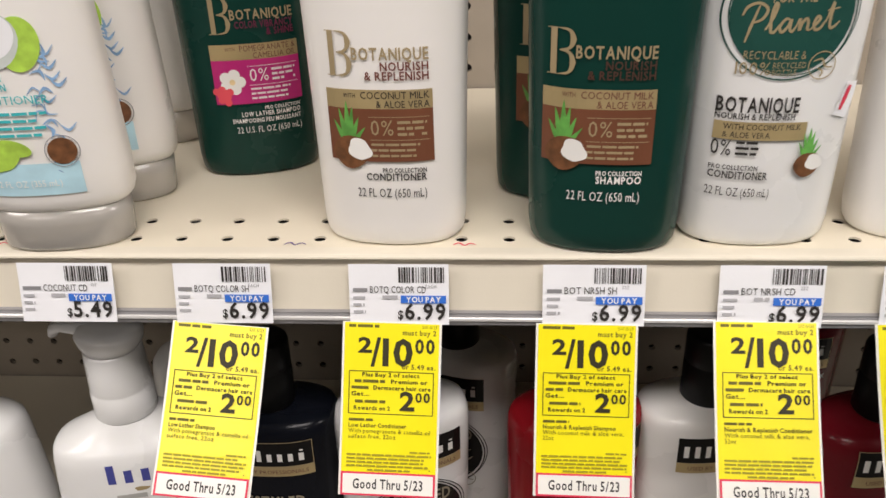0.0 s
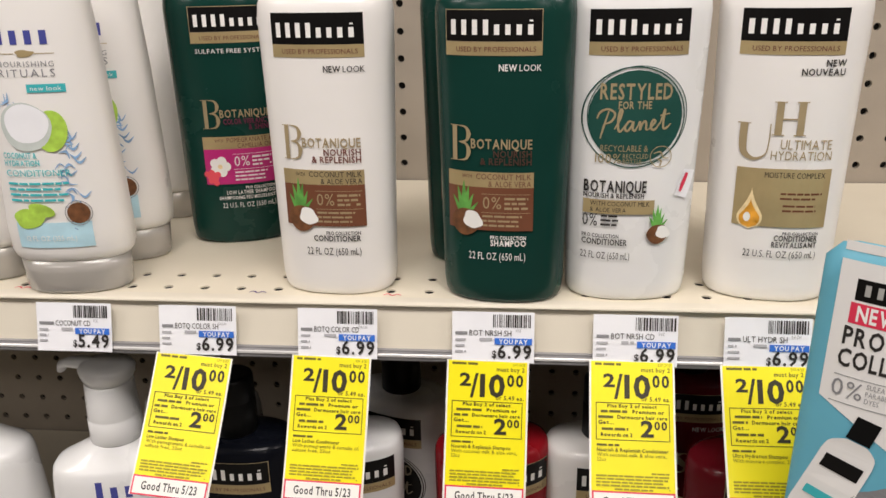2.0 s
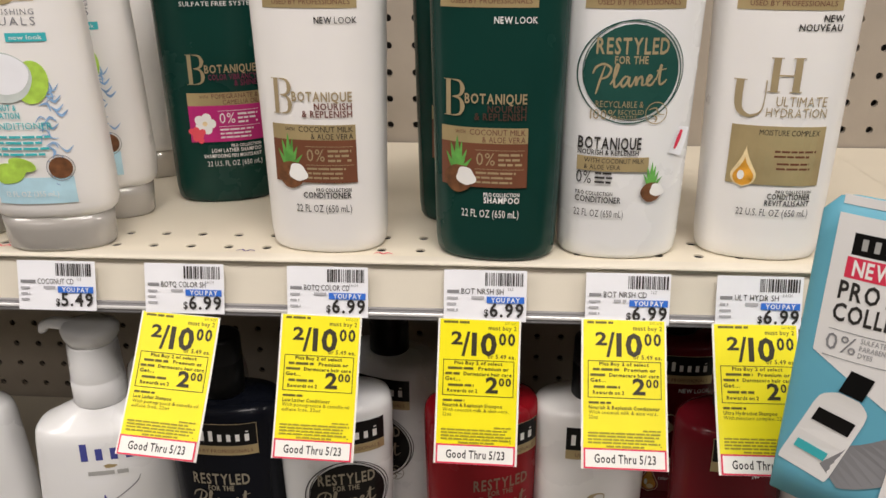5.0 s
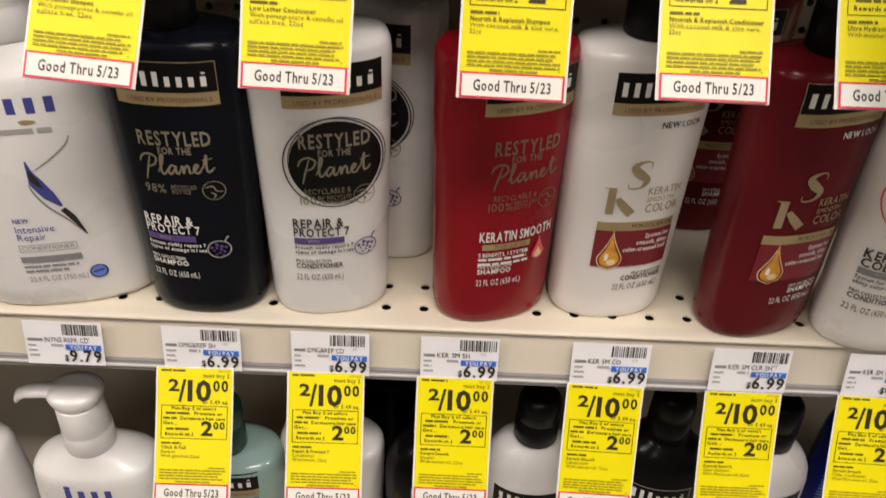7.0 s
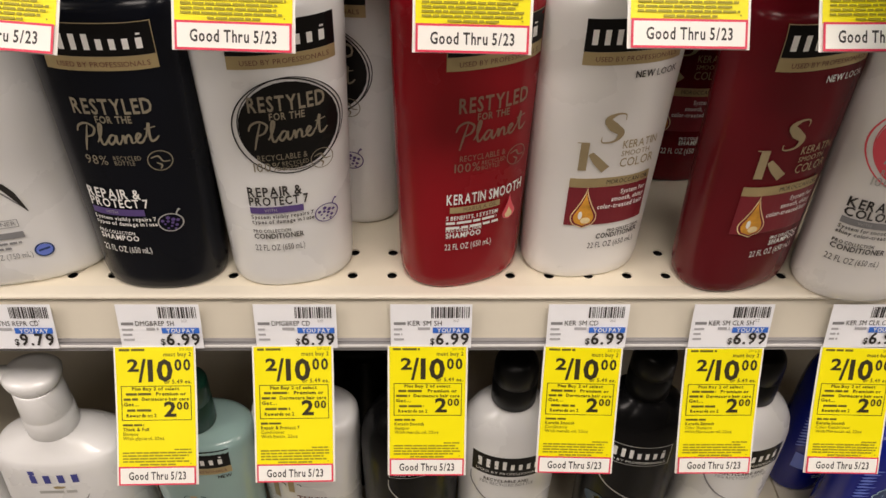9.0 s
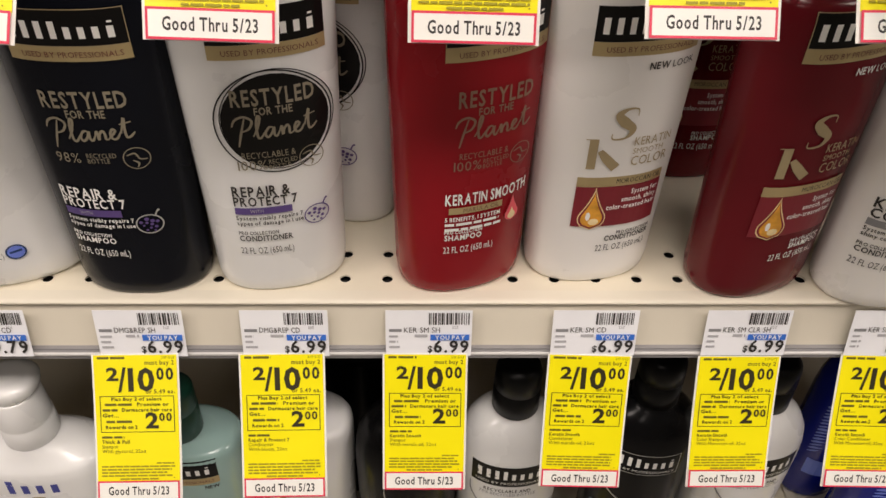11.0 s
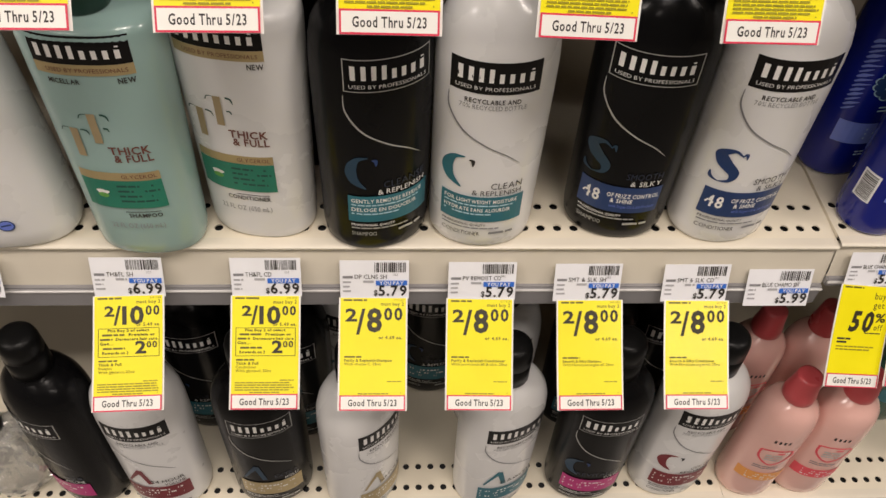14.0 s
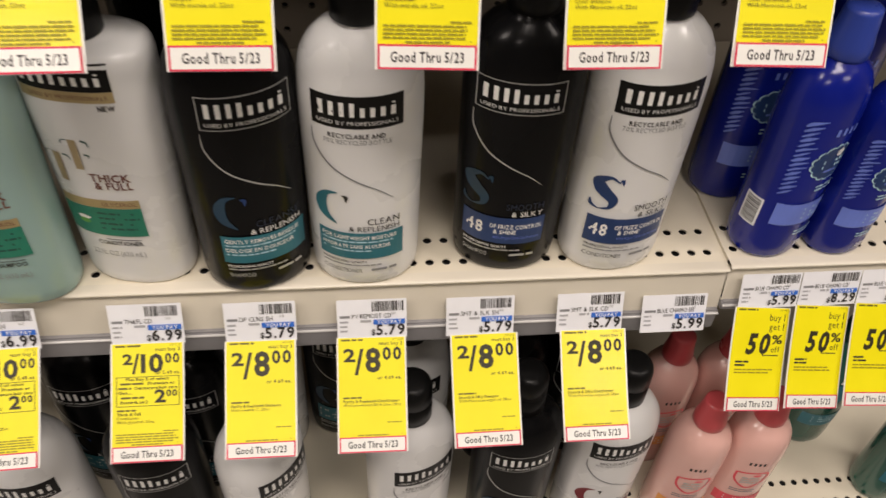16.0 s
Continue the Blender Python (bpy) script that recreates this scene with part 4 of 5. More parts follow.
def swash(p, ink_a, ink_b):
    p.strip("swash_line", ink_b, [(0.0220, 0.1250), (0.0185, 0.1190), (0.0080, 0.1105), (-0.0020, 0.1040)], [0.0003, 0.0009, 0.0009, 0.0004], 6)
    p.strip("swash_line", ink_b, [(-0.0050, 0.1010), (-0.0060, 0.0920), (0.0000, 0.0800), (0.0090, 0.0700), (0.0180, 0.0580)], [0.0003, 0.0010, 0.0012, 0.0010, 0.0003], 6)
    p.strip("swash_print", ink_a, [(-0.0050, 0.1110), (-0.0042, 0.1040), (-0.0020, 0.0960), (0.0030, 0.0870), (0.0085, 0.0790)], [0.0006, 0.0030, 0.0075, 0.0070, 0.0010], 8)
    p.strip("swash_shade", INK, [(-0.0046, 0.1050), (-0.0030, 0.0985), (0.0005, 0.0925)], [0.0006, 0.0042, 0.0006], 6)
    p.strip("swash_shade", INK, [(0.0085, 0.0770), (0.0130, 0.0700), (0.0185, 0.0570)], [0.0036, 0.0038, 0.0004], 6)


def pump_front(accent, name, small):
    p = Print()
    p.mark("brand_mark", VIOLETBLUE, -0.0200, 0.0215, 0.1405, 0.0140, 1, 3)
    p.disc("brand_bird", GOLD, 0.002, 0.1352, 0.0046, 0.0016, rings=1, seg=14, wob=0.12)
    p.bars("small_print", SILVERINK, -0.0140, 0.0160, 0.1315, 0.0034, 1, 0.0046, 5, 0.1)
    swash(p, accent, GREYINK)
    p.text("lettering_bold", VIOLETBLUE, "NEW", -0.0220, 0.0690, 0.0030, style="b")
    for k, w in enumerate(name):
        p.text("title", VIOLETBLUE, w, -0.0220, 0.0620 - 0.0058 * k, 0.0048)
    p.outline("small_box", GREYINK, -0.0230, 0.0110, 0.0475, 0.0530, 0.0004)
    p.text("small_box", GREYINK, "CONDITIONER", -0.0215, 0.0488, 0.0030, width=0.031)
    p.rect("grey_strip", GREYINK, -0.0240, 0.0120, 0.0395, 0.0440)
    p.bars("small_print", GREYINK, -0.0235, 0.0110, 0.0370, 0.0016, 2, 0.0036, 8)
    p.text("lettering", GREYINK, small, -0.0225, 0.0245, 0.0040, width=0.035)
    p.disc("seal_print", DKBLUE, 0.0195, 0.0280, 0.0056, 0.0052, r0=0.82, turn=0.2, rings=1)
    p.disc("seal_print", LTBLUE, 0.0195, 0.0280, 0.0046, 0.0042, turn=0.2, rings=2)
    p.rect("seal_bar", DKBLUE, 0.0162, 0.0228, 0.0272, 0.0286, slope=0.15)
    return p


def pump_bottle(label, x, y, z, turn, front, material=PEARL, pump_turn=0, group="pump bottles", du=0.0):
    b = bottle("conditioner_pump_bottle", WIDE, material, label, x, y, z, turn, 0, group)
    front.lay(b, body_surface(WIDE), du)
    part("collar", loft("collar", [(0.170, 0.0185, 0.0185, 2), (0.1712, 0.0192, 0.0192, 2), (0.188, 0.0190, 0.0190, 2), (0.189, 0.0184, 0.0184, 2), (0.190, 0.0186, 0.0186, 2), (0.2155, 0.0176, 0.0176, 2), (0.217, 0.0166, 0.0166, 2)], material, 36), b, m=pose(0, 0, 0.007))
    head = part("pump_head", loft("pump_head", [(0.217, 0.0165, 0.0165, 2), (0.2215, 0.0195, 0.0175, 2.2), (0.227, 0.0205, 0.018, 2.3), (0.2300, 0.0185, 0.0165, 2.3), (0.2312, 0.012, 0.011, 2.2)], material, 36), b, m=pose(0, 0, 0.007, 0, 0, pump_turn))
    verts, faces, seg = [], [], 14
    path = [(-0.010, 0.2262, 0.0082, 0.0048), (-0.024, 0.2264, 0.0075, 0.0044), (-0.036, 0.2250, 0.0066, 0.0040), (-0.0435, 0.2215, 0.0056, 0.0038), (-0.0455, 0.2175, 0.0048, 0.0030)]
    for px, pz, hw, hh in path:
        for k in range(seg):
            t = 2 * math.pi * k / seg
            verts.append((px - 0.3 * hh * math.sin(t) * (px < -0.04), hw * math.cos(t), pz + hh * math.sin(t)))
    for r in range(len(path) - 1):
        for k in range(seg):
            faces.append((r * seg + k, (r + 1) * seg + k, (r + 1) * seg + (k + 1) % seg, r * seg + (k + 1) % seg))
    faces.append(tuple((len(path) - 1) * seg + k for k in range(seg)))
    part("spout", mesh_of("spout", verts, faces, material, True), head)
    return b


def coconut_front():
    p = Print()
    p.mark("brand_mark", VIOLETBLUE, -0.0175, 0.0175, 0.1745, 0.0120, 1, 3)
    p.rect("gold_rule", GOLD, -0.0180, -0.0055, 0.1690, 0.1694)
    p.rect("gold_rule", GOLD, 0.0070, 0.0180, 0.1690, 0.1694)
    p.disc("brand_bird", GOLD, 0.0008, 0.1693, 0.0055, 0.0022, rings=1, seg=16, wob=0.14)
    p.text("lettering", GREYINK, "NOURISHING", 0.0, 0.1615, 0.0032, "C", width=0.034, gap=0.35)
    p.text("lettering", GREYINK, "RITUALS", 0.0, 0.1555, 0.0046, "C", width=0.034, gap=0.35)
    p.rect("new_flag", CYANINK, -0.0010, 0.0215, 0.1462, 0.1512)
    p.text("flag_lettering", WHITEINK, "new look", 0.0102, 0.1474, 0.0026, "C", width=0.018)
    rnd = random.Random(4)
    for k in range(46):
        a = rnd.uniform(0, 6.28)
        cu, cv = (rnd.uniform(0.013, 0.020), rnd.uniform(0.064, 0.120)) if k % 4 else (rnd.uniform(-0.022, -0.010), rnd.uniform(0.132, 0.141))
        if k < 38:
            p.strip("water_print", SPLASH, [(cu, cv), (cu + 0.004 * math.cos(a), cv + 0.005 * math.sin(a)), (cu + 0.007 * math.cos(a + 0.7), cv + 0.008 * math.sin(a + 0.7))], [0.0002, rnd.uniform(0.0006, 0.002), 0.0002], 4)
    p.rect("label_foot", SKY, -0.0240, 0.0240, 0.0470, 0.0640, nv=2)
    p.disc("lime_print", LIME, 0.0090, 0.1225, 0.0098, 0.0130, turn=-0.2)
    p.disc("coconut_print", COCOPALE, -0.0060, 0.1255, 0.0160, 0.0150, wob=0.02)
    p.disc("coconut_flesh_print", PAPER, -0.0052, 0.1275, 0.0138, 0.0120, wob=0.02)
    p.text("title", CYANINK, "COCONUT &", -0.0240, 0.1060, 0.0034, style="b", width=0.022)
    p.text("title", CYANINK, "HYDRATION", -0.0240, 0.1012, 0.0034, style="b", width=0.023)
    p.text("title", CYANINK, "CONDITIONER", -0.0240, 0.0945, 0.0040, width=0.041)
    p.bars("small_print", CYANINK, -0.0240, 0.0180, 0.0905, 0.0015, 4, 0.0036, 3)
    p.disc("lime_slice_print", LIME, -0.0140, 0.0670, 0.0105, 0.0065, turn=0.1, wob=0.06)
    p.disc("lime_slice_print", LIME, -0.0050, 0.0725, 0.0085, 0.0040, turn=-0.3)
    p.disc("seal_print", COCOHUSK, 0.0175, 0.0700, 0.0068, rings=2)
    p.disc("seal_ring", GREYINK, 0.0175, 0.0700, 0.0082, r0=0.95, rings=1)
    p.text("lettering", WHITEINK, "12 FL OZ (355 mL)", -0.0180, 0.0520, 0.0034, width=0.032)
    return p


def inverted_bottle(label, x, y, z, turn, print_it=True):
    b = bottle("conditioner_bottle", INVERT, WHITE, label, x, y, z, turn, 0, "coconut conditioner bottles")
    if print_it:
        coconut_front().lay(b, body_surface(INVERT), -0.0022, -0.0122)
    part("cap", loft("cap", [(0.0, 0.0315, 0.0165, 2.2), (0.001, 0.0335, 0.0185, 2.2), (0.003, 0.0345, 0.0195, 2.2), (0.015, 0.0352, 0.0202, 2.25), (0.0238, 0.0355, 0.0205, 2.3)], CLEARCAP), b, "translucent grey flip cap")
    return b


def slim_front(kind):
    p = Print()
    if kind == "blue":
        p.mark("brand_mark", LTBLUE, -0.0110, 0.0110, 0.1180, 0.0058, 4, 0)
        p.disc("emblem", SKY, 0, 0.0940, 0.0180, 0.0155, wob=0.10, lobes=14, seg=112)
        p.disc("emblem_field", DKBLUE, 0, 0.0940, 0.0170, 0.0145, wob=0.10, lobes=14, seg=112)
        for k in range(5):
            p.disc("flower_print", WHITEINK, 0.0035 + 0.0024 * math.cos(k * 1.257), 0.1020 + 0.0018 * math.sin(k * 1.257), 0.0017, rings=1, seg=8)
        p.bars("emblem_lettering", SKY, -0.0090, 0.0090, 0.0972, 0.0026, 2, 0.0046, 3, 0.1)
        p.bars("emblem_lettering", LTBLUE, -0.0060, 0.0060, 0.0880, 0.0018, 1, 0.0040, 3, 0.1)
        p.bars("small_print", SKY, -0.0060, 0.0165, 0.0740, 0.0013, 2, 0.0034, 5)
        p.rect("colour_band", LTBLUE, -0.0255, 0.0255, 0.0375, 0.0580, nv=4)
        p.bars("band_lettering", SKY, -0.0060, 0.0200, 0.0530, 0.0016, 3, 0.0044, 6)
        rnd = random.Random(31)
        for k in range(15):
            v = 0.066 + 0.0042 * k
            p.strip("leaf_print", LTBLUE, [(-0.0272, v), (-0.0245, v + 0.0035), (-0.0200 + rnd.uniform(-0.002, 0.002), v + 0.0060)], [0.0006, rnd.uniform(0.0014, 0.0026), 0.0003], 4)
        p.bars("small_print", SKY, -0.0060, 0.0165, 0.0300, 0.0012, 2, 0.0030, 7)
        p.text("lettering_bold", WHITEINK, "355 mL", 0.0080, 0.0130, 0.0040, "C", "b")
    elif kind == "pink":
        p.mark("brand_mark", INK, -0.0100, 0.0080, 0.1170, 0.0046, 4, 0)
        p.strip("emblem_line", CORALINK, [(-0.0150, 0.1015), (0.0, 0.1035), (0.0150, 0.1015), (0.0135, 0.0870), (0.0, 0.0760), (-0.0135, 0.0870), (-0.0150, 0.1015)], [0.0020] * 7, 7)
        p.disc("emblem_line", CORALINK, 0.0050, 0.0985, 0.0040, 0.0014, rings=1, seg=12)
        p.bars("emblem_lettering", SILVERINK, -0.0085, 0.0090, 0.0945, 0.0022, 3, 0.0042, 4, 0.1)
        p.bars("small_print", GREYINK, -0.0140, 0.0150, 0.0720, 0.0014, 2, 0.0034, 5)
    elif kind == "green":
        p.disc("emblem", TEAL, 0, 0.1000, 0.0150, 0.0170, wob=0.03)
        p.mark("brand_mark", WHITEINK, -0.0090, 0.0090, 0.1180, 0.0046, 4, 0)
        p.rect("colour_band", TEAL, -0.0240, 0.0240, 0.0400, 0.0600, nv=4)
        p.bars("small_print", SKY, -0.0140, 0.0150, 0.0560, 0.0014, 3, 0.0038, 5)
    return p


def slim_bottle(kind, label, x, y, z, turn, material, cap, tip=0.0, band=None, scale=1.0, barcode=False):
    b = bottle("shampoo_bottle", SLIM, material, label, x, y, z, turn, tip, "slim bottles")
    b.scale = (scale, scale, scale)
    p = slim_front(kind)
    if band:
        p.rect("colour_band", band, -0.0235, 0.0235, 0.0420, 0.0580, nv=4)
        p.bars("band_lettering", WHITEINK, -0.0150, 0.0160, 0.0545, 0.0017, 3, 0.0042, 6)
    p.lay(b, body_surface(SLIM))
    if barcode:
        bars = Print()
        bars.rect("barcode_patch", PAPER, -0.0075, 0.0075, 0.030, 0.056, nv=4)
        rnd = random.Random(8)
        v = 0.0315
        while v < 0.0545:
            w = rnd.choice((0.0004, 0.0007, 0.0011))
            bars.rect("barcode_line", INK, -0.006, 0.006, v, v + w, nu=3)
            v += w + rnd.choice((0.0005, 0.0008))
        side = body_surface([(z0, d0, w0, e0) for z0, w0, d0, e0 in SLIM])
        bars.lay(b, lambda u, v, l: (lambda q: (q[1], -q[0], q[2]))(side(u, v, l)))
    part("cap", loft("cap", [(0.1665, 0.0140, 0.0140, 2), (0.168, 0.0150, 0.0150, 2), (0.176, 0.0148, 0.0148, 2), (0.182, 0.0135, 0.0135, 2), (0.197, 0.0118, 0.0118, 2), (0.1995, 0.0112, 0.0112, 2), (0.2005, 0.0085, 0.0085, 2)], cap, 32), b)
    return b


def tall_bottle(word, material, label, x, front_y, z, front=None, turn=0.0, cap=BLACKCAP, tip=0.0, du=0.0, dv=0.0):
    b = bottle(word + "_bottle", TALL, material, label, x, front_y + 0.0255, z, turn, tip, "tall oval bottles")
    if front:
        front.lay(b, body_surface(TALL), du, dv)
    part("cap", round_cap(0.1905, 0.0156, 0.045, cap), b, "black flip-top cap" if cap is BLACKCAP else "")
    return b


def round_bottle(word, material, label, x, front_y, z, front=None, turn=0.0, tip=0.0, du=0.0, dv=0.0):
    b = bottle(word + "_bottle", ROUND, material, label, x, front_y + 0.0305, z, turn, tip, "round bottles")
    if front:
        front.lay(b, body_surface(ROUND), du, dv)
    part("cap", loft("cap", [(0.1965, 0.0162, 0.0162, 2), (0.1973, 0.0170, 0.0170, 2), (0.2180, 0.0168, 0.0168, 2), (0.2184, 0.0164, 0.0164, 2), (0.2192, 0.0164, 0.0164, 2), (0.2196, 0.0168, 0.0168, 2),
                             (0.2330, 0.0163, 0.0163, 2), (0.2375, 0.0152, 0.0152, 2), (0.2402, 0.0132, 0.0132, 2), (0.2416, 0.0100, 0.0100, 2), (0.2420, 0.0050, 0.0050, 2)], BLACKCAP, 36), b, "black flip-top cap", pose(0, 0, 0.006))
    return b


# -- top shelf --
inverted_bottle("white coconut conditioner bottle standing on its clear cap", -0.188, 0.022, Z1, 8)
inverted_bottle("white coconut conditioner bottle behind another one", -0.187, 0.084, Z1, 10)
inverted_bottle("white coconut conditioner bottle at the back", -0.203, 0.190, Z1, 4, False)
inverted_bottle("white coconut conditioner bottle beside another one", -0.272, 0.040, Z1, 2, False)
tall_bottle("shampoo", GREEN, "dark green shampoo bottle with magenta band, set back", -0.112, 0.112, Z1,
            botanique(True, MAGENTA, "", DIMPLUM, ("COLOR VIBRANCY", "& SHINE"), ("POMEGRANATE &", "CAMELLIA OIL"), False, ("LOW LATHER SHAMPOO", "SHAMPOOING PEU MOUSSANT")), 16, du=0.0055)
tall_bottle("conditioner", WHITE, "white conditioner bottle with brown coconut band", -0.010, 0.0100, Z1, botanique(False, BROWN, "CONDITIONER", MAROONINK), -4, du=0.001)
tall_bottle("shampoo", GREEN, "deep green shampoo bottle with brown coconut band", 0.100, 0.0015, Z1, botanique(True, BROWN, "SHAMPOO", DIMBROWN), -5, du=-0.0045, dv=0.0012)
tall_bottle("shampoo", GREEN, "deep green shampoo bottle behind another one", 0.083, 0.070, Z1, botanique(True, BROWN, "SHAMPOO", DIMBROWN))
tall_bottle("conditioner", PEARL, "white conditioner bottle with dark green roundel", 0.178, 0.0100, Z1,
            planet(False, DEEPGREEN, GOLDINK, ("BOTANIQUE", "NOURISH & REPLENISH"), GOLD, "CONDITIONER", INK, "coconut"), 2, du=-0.0025)
tall_bottle("conditioner", WHITE, "white conditioner bottle with gold band and oil drop", 0.268, 0.0130, Z1, hydration(), -8)

# -- upper shelf --
pump_bottle("pearl white pump bottle with a blue swash", -0.190, 0.037, Z2, 13, pump_front(VIOLETBLUE, ("Intensive", "Repair"), "25.4 FL OZ (750 mL)"), pump_turn=-30, du=0.004)
pump_bottle("pearl white pump bottle with a blue swash", -0.318, 0.040, Z2, 8, pump_front(VIOLETBLUE, ("Intensive", "Repair"), "25.4 FL OZ (750 mL)"))
pump_bottle("pearl white pump bottle in the second row", -0.160, 0.125, Z2, 0, Print())
tall_bottle("shampoo", NAVY, "navy black shampoo bottle with gold slogan", -0.094, 0.005, Z2, planet(True, None, DIMGOLD, ("REPAIR &", "PROTECT 7"), PURPLE, "SHAMPOO", WHITEINK, share="98%"), 0, du=0.001)
tall_bottle("conditioner", PEARL, "white conditioner bottle with black roundel", -0.014, 0.009, Z2, planet(False, PANEL, DIMGOLD, ("REPAIR &", "PROTECT 7"), PURPLE, "CONDITIONER", INK), 12, du=0.0057)
tall_bottle("conditioner", PEARL, "white conditioner bottle with black roundel, behind another", 0.018, 0.075, Z2, planet(False, PANEL, DIMGOLD, ("REPAIR &", "PROTECT 7"), PURPLE, "CONDITIONER", INK), -20)
tall_bottle("shampoo", RED, "bright red shampoo bottle with gold slogan", 0.093, 0.0085, Z2, planet(True, None, SMOKEGOLD, ("KERATIN SMOOTH",), GOLD, "SHAMPOO", WHITEINK, "drop", left=-0.0260), 18, du=0.0072, dv=0.0008)
tall_bottle("conditioner", WHITE, "white conditioner bottle with wine red band and oil drop", 0.172, 0.0165, Z2, keratin(False), 9, du=0.004)
tall_bottle("shampoo", WINE, "wine red shampoo bottle in the second row", 0.253, 0.124, Z2, keratin(True), -4)
tall_bottle("shampoo", WINE, "wine red shampoo bottle with gold monogram", 0.269, 0.0035, Z2, keratin(True), 18, du=-0.0012, dv=0.0048)
tall_bottle("conditioner", WHITE, "white conditioner bottle with red roundel", 0.347, -0.007, Z2, planet(False, CORALINK, SILVERINK, ("KERATIN", "COLOR"), GREYINK, "CONDITIONER", INK, "drop"), 0, du=-0.005)

# -- lower shelf --
pump_bottle("pearl white pump bottle with a turquoise swash", -0.211, 0.026, Z3, 2, pump_front(CYANINK, ("Daily", "Moisture"), "25.4 FL OZ (750 mL)"), du=-0.001)
pump_bottle("pearl white pump bottle with a turquoise swash", -0.335, 0.033, Z3, 2, pump_front(CYANINK, ("Daily", "Moisture"), "25.4 FL OZ (750 mL)"))
tall_bottle("shampoo", AQUA, "translucent aqua shampoo bottle with green band", -0.100, -0.0077, Z3, thick_full("SHAMPOO", True), -2, cap=mat("bottle_green_cap", (0.006, 0.042, 0.026), 0.3))
tall_bottle("conditioner", PEARL, "white conditioner bottle with green band", -0.021, 0.0087, Z3, thick_full("CONDITIONER", False), -9, du=-0.0045)
round_bottle("shampoo", BLACK, "black shampoo bottle with teal band", 0.061, -0.003, Z3, classic(True, TEAL, "C", ("CLEANSE", "& REPLENISH"), ("GENTLY REMOVES RESIDUE", "DELOGE EN DOUCEUR"), "SHAMPOO"), 14, du=0.0038, dv=0.0028)
round_bottle("conditioner", PEARL, "white conditioner bottle with teal band", 0.139, -0.001, Z3, classic(False, TEAL, "C", ("CLEAN", "& REPLENISH"), ("FOR LIGHTWEIGHT MOISTURE", "HYDRATE SANS ALOURDIR"), "CONDITIONER"), 0, du=-0.0025)
round_bottle("shampoo", BLACK, "black shampoo bottle with dark blue band", 0.243, 0.0075, Z3, classic(True, DKBLUE, "S", ("SMOOTH", "& SILKY"), "48", "SHAMPOO"), -5, du=-0.0042, dv=0.001)
round_bottle("conditioner", PEARL, "white conditioner bottle with dark blue band", 0.323, 0.003, Z3, classic(False, DKBLUE, "S", ("SMOOTH", "& SILKY"), "48", "CONDITIONER"), 8, du=-0.003, dv=0.0018)
tall_bottle("shampoo", BLACK, "black bottle in the second row of the shelf", 0.018, 0.085, Z3)
slim_bottle("blue", "royal blue slim shampoo bottle", 0.449, 0.034, Z3 + 0.003, 26, BLUE, BLUECAP, barcode=True)
slim_bottle("blue", "royal blue slim shampoo bottle", 0.504, 0.030, Z3 + 0.003, 16, BLUE, BLUECAP, scale=0.86)
slim_bottle("blue", "royal blue slim shampoo bottle in the second row", 0.439, 0.100, Z3 + 0.003, 12, BLUE, BLUECAP)
slim_bottle("blue", "royal blue slim shampoo bottle in the second row", 0.506, 0.112, Z3 + 0.003, 8, BLUE, BLUECAP)

# -- bottom shelf --
BOTTOM = [
    ("shampoo", BLACK, "black shampoo bottle with plum band", -0.225, -0.042, MAGENTA, "S", ("HOUR", "VOLUME"), True, -24, -0.003, -0.006),
    ("conditioner", PEARL, "white conditioner bottle with plum band", -0.147, -0.049, WINEINK, "M", ("24 HOUR", "VOLUME"), False, 4, -0.0022, -0.003),
    ("shampoo", BLACK, "black shampoo bottle with gold band", -0.046, -0.046, GOLD, "M", ("EXTRA", "HOLD"), True, 6, 0.001, -0.004),
    ("conditioner", PEARL, "white conditioner bottle with gold initial", 0.043, -0.055, GOLD, "M", ("NATURALS", ""), False, 44, 0.004, -0.008),
    ("conditioner", PEARL, "white conditioner bottle with teal initial", 0.172, -0.053, TEAL, "M", ("FLAWLESS", ""), False, 18, 0.003, -0.007),
    ("shampoo", BLACK, "black shampoo bottle with crimson band", 0.268, -0.049, MAGENTA, "C", ("REVITALIZE", "COLOR"), True, 2, -0.001, -0.004),
    ("conditioner", PEARL, "white conditioner bottle with crimson band", 0.356, -0.046, WINEINK, "C", ("COLOR", "REVITALIZE"), False, 8, -0.002, 0.0),
]
for word, material, label, x, fy, band, letter, words, dark, turn, du, dv in BOTTOM:
    round_bottle(word, material, label, x, fy, Z4, classic(dark, band, letter, words, None, word.upper()), turn, du=du, dv=dv)
for word, material, label, x, fy in (("shampoo", BLACK, "black shampoo bottle in the second row", -0.118, 0.040), ("shampoo", BLACK, "black shampoo bottle in the second row", -0.026, 0.026),
                                     ("conditioner", PEARL, "white conditioner bottle in the second row", 0.034, 0.062), ("shampoo", BLACK, "black shampoo bottle with teal band far back", 0.113, 0.080),
                                     ("conditioner", PEARL, "white conditioner bottle in the second row", 0.176, 0.030), ("shampoo", BLACK, "black shampoo bottle in the second row", 0.270, 0.034), ("shampoo", BLACK, "black shampoo bottle in the second row", 0.345, 0.045)):
    round_bottle(word, material, label, x, fy, Z4, classic(material is BLACK, TEAL, "C", ("CLEANSE", "& REPLENISH"), None, word.upper()))
slim_bottle("pink", "salmon pink slim bottle with orange band and coral cap", 0.440, -0.023, Z4, -8, PINK, CORAL, band=ORANGEINK, scale=0.97)
slim_bottle("pink", "salmon pink slim bottle with coral band and coral cap", 0.498, -0.021, Z4, -8, PINK, CORAL, band=CORALINK, scale=0.97)
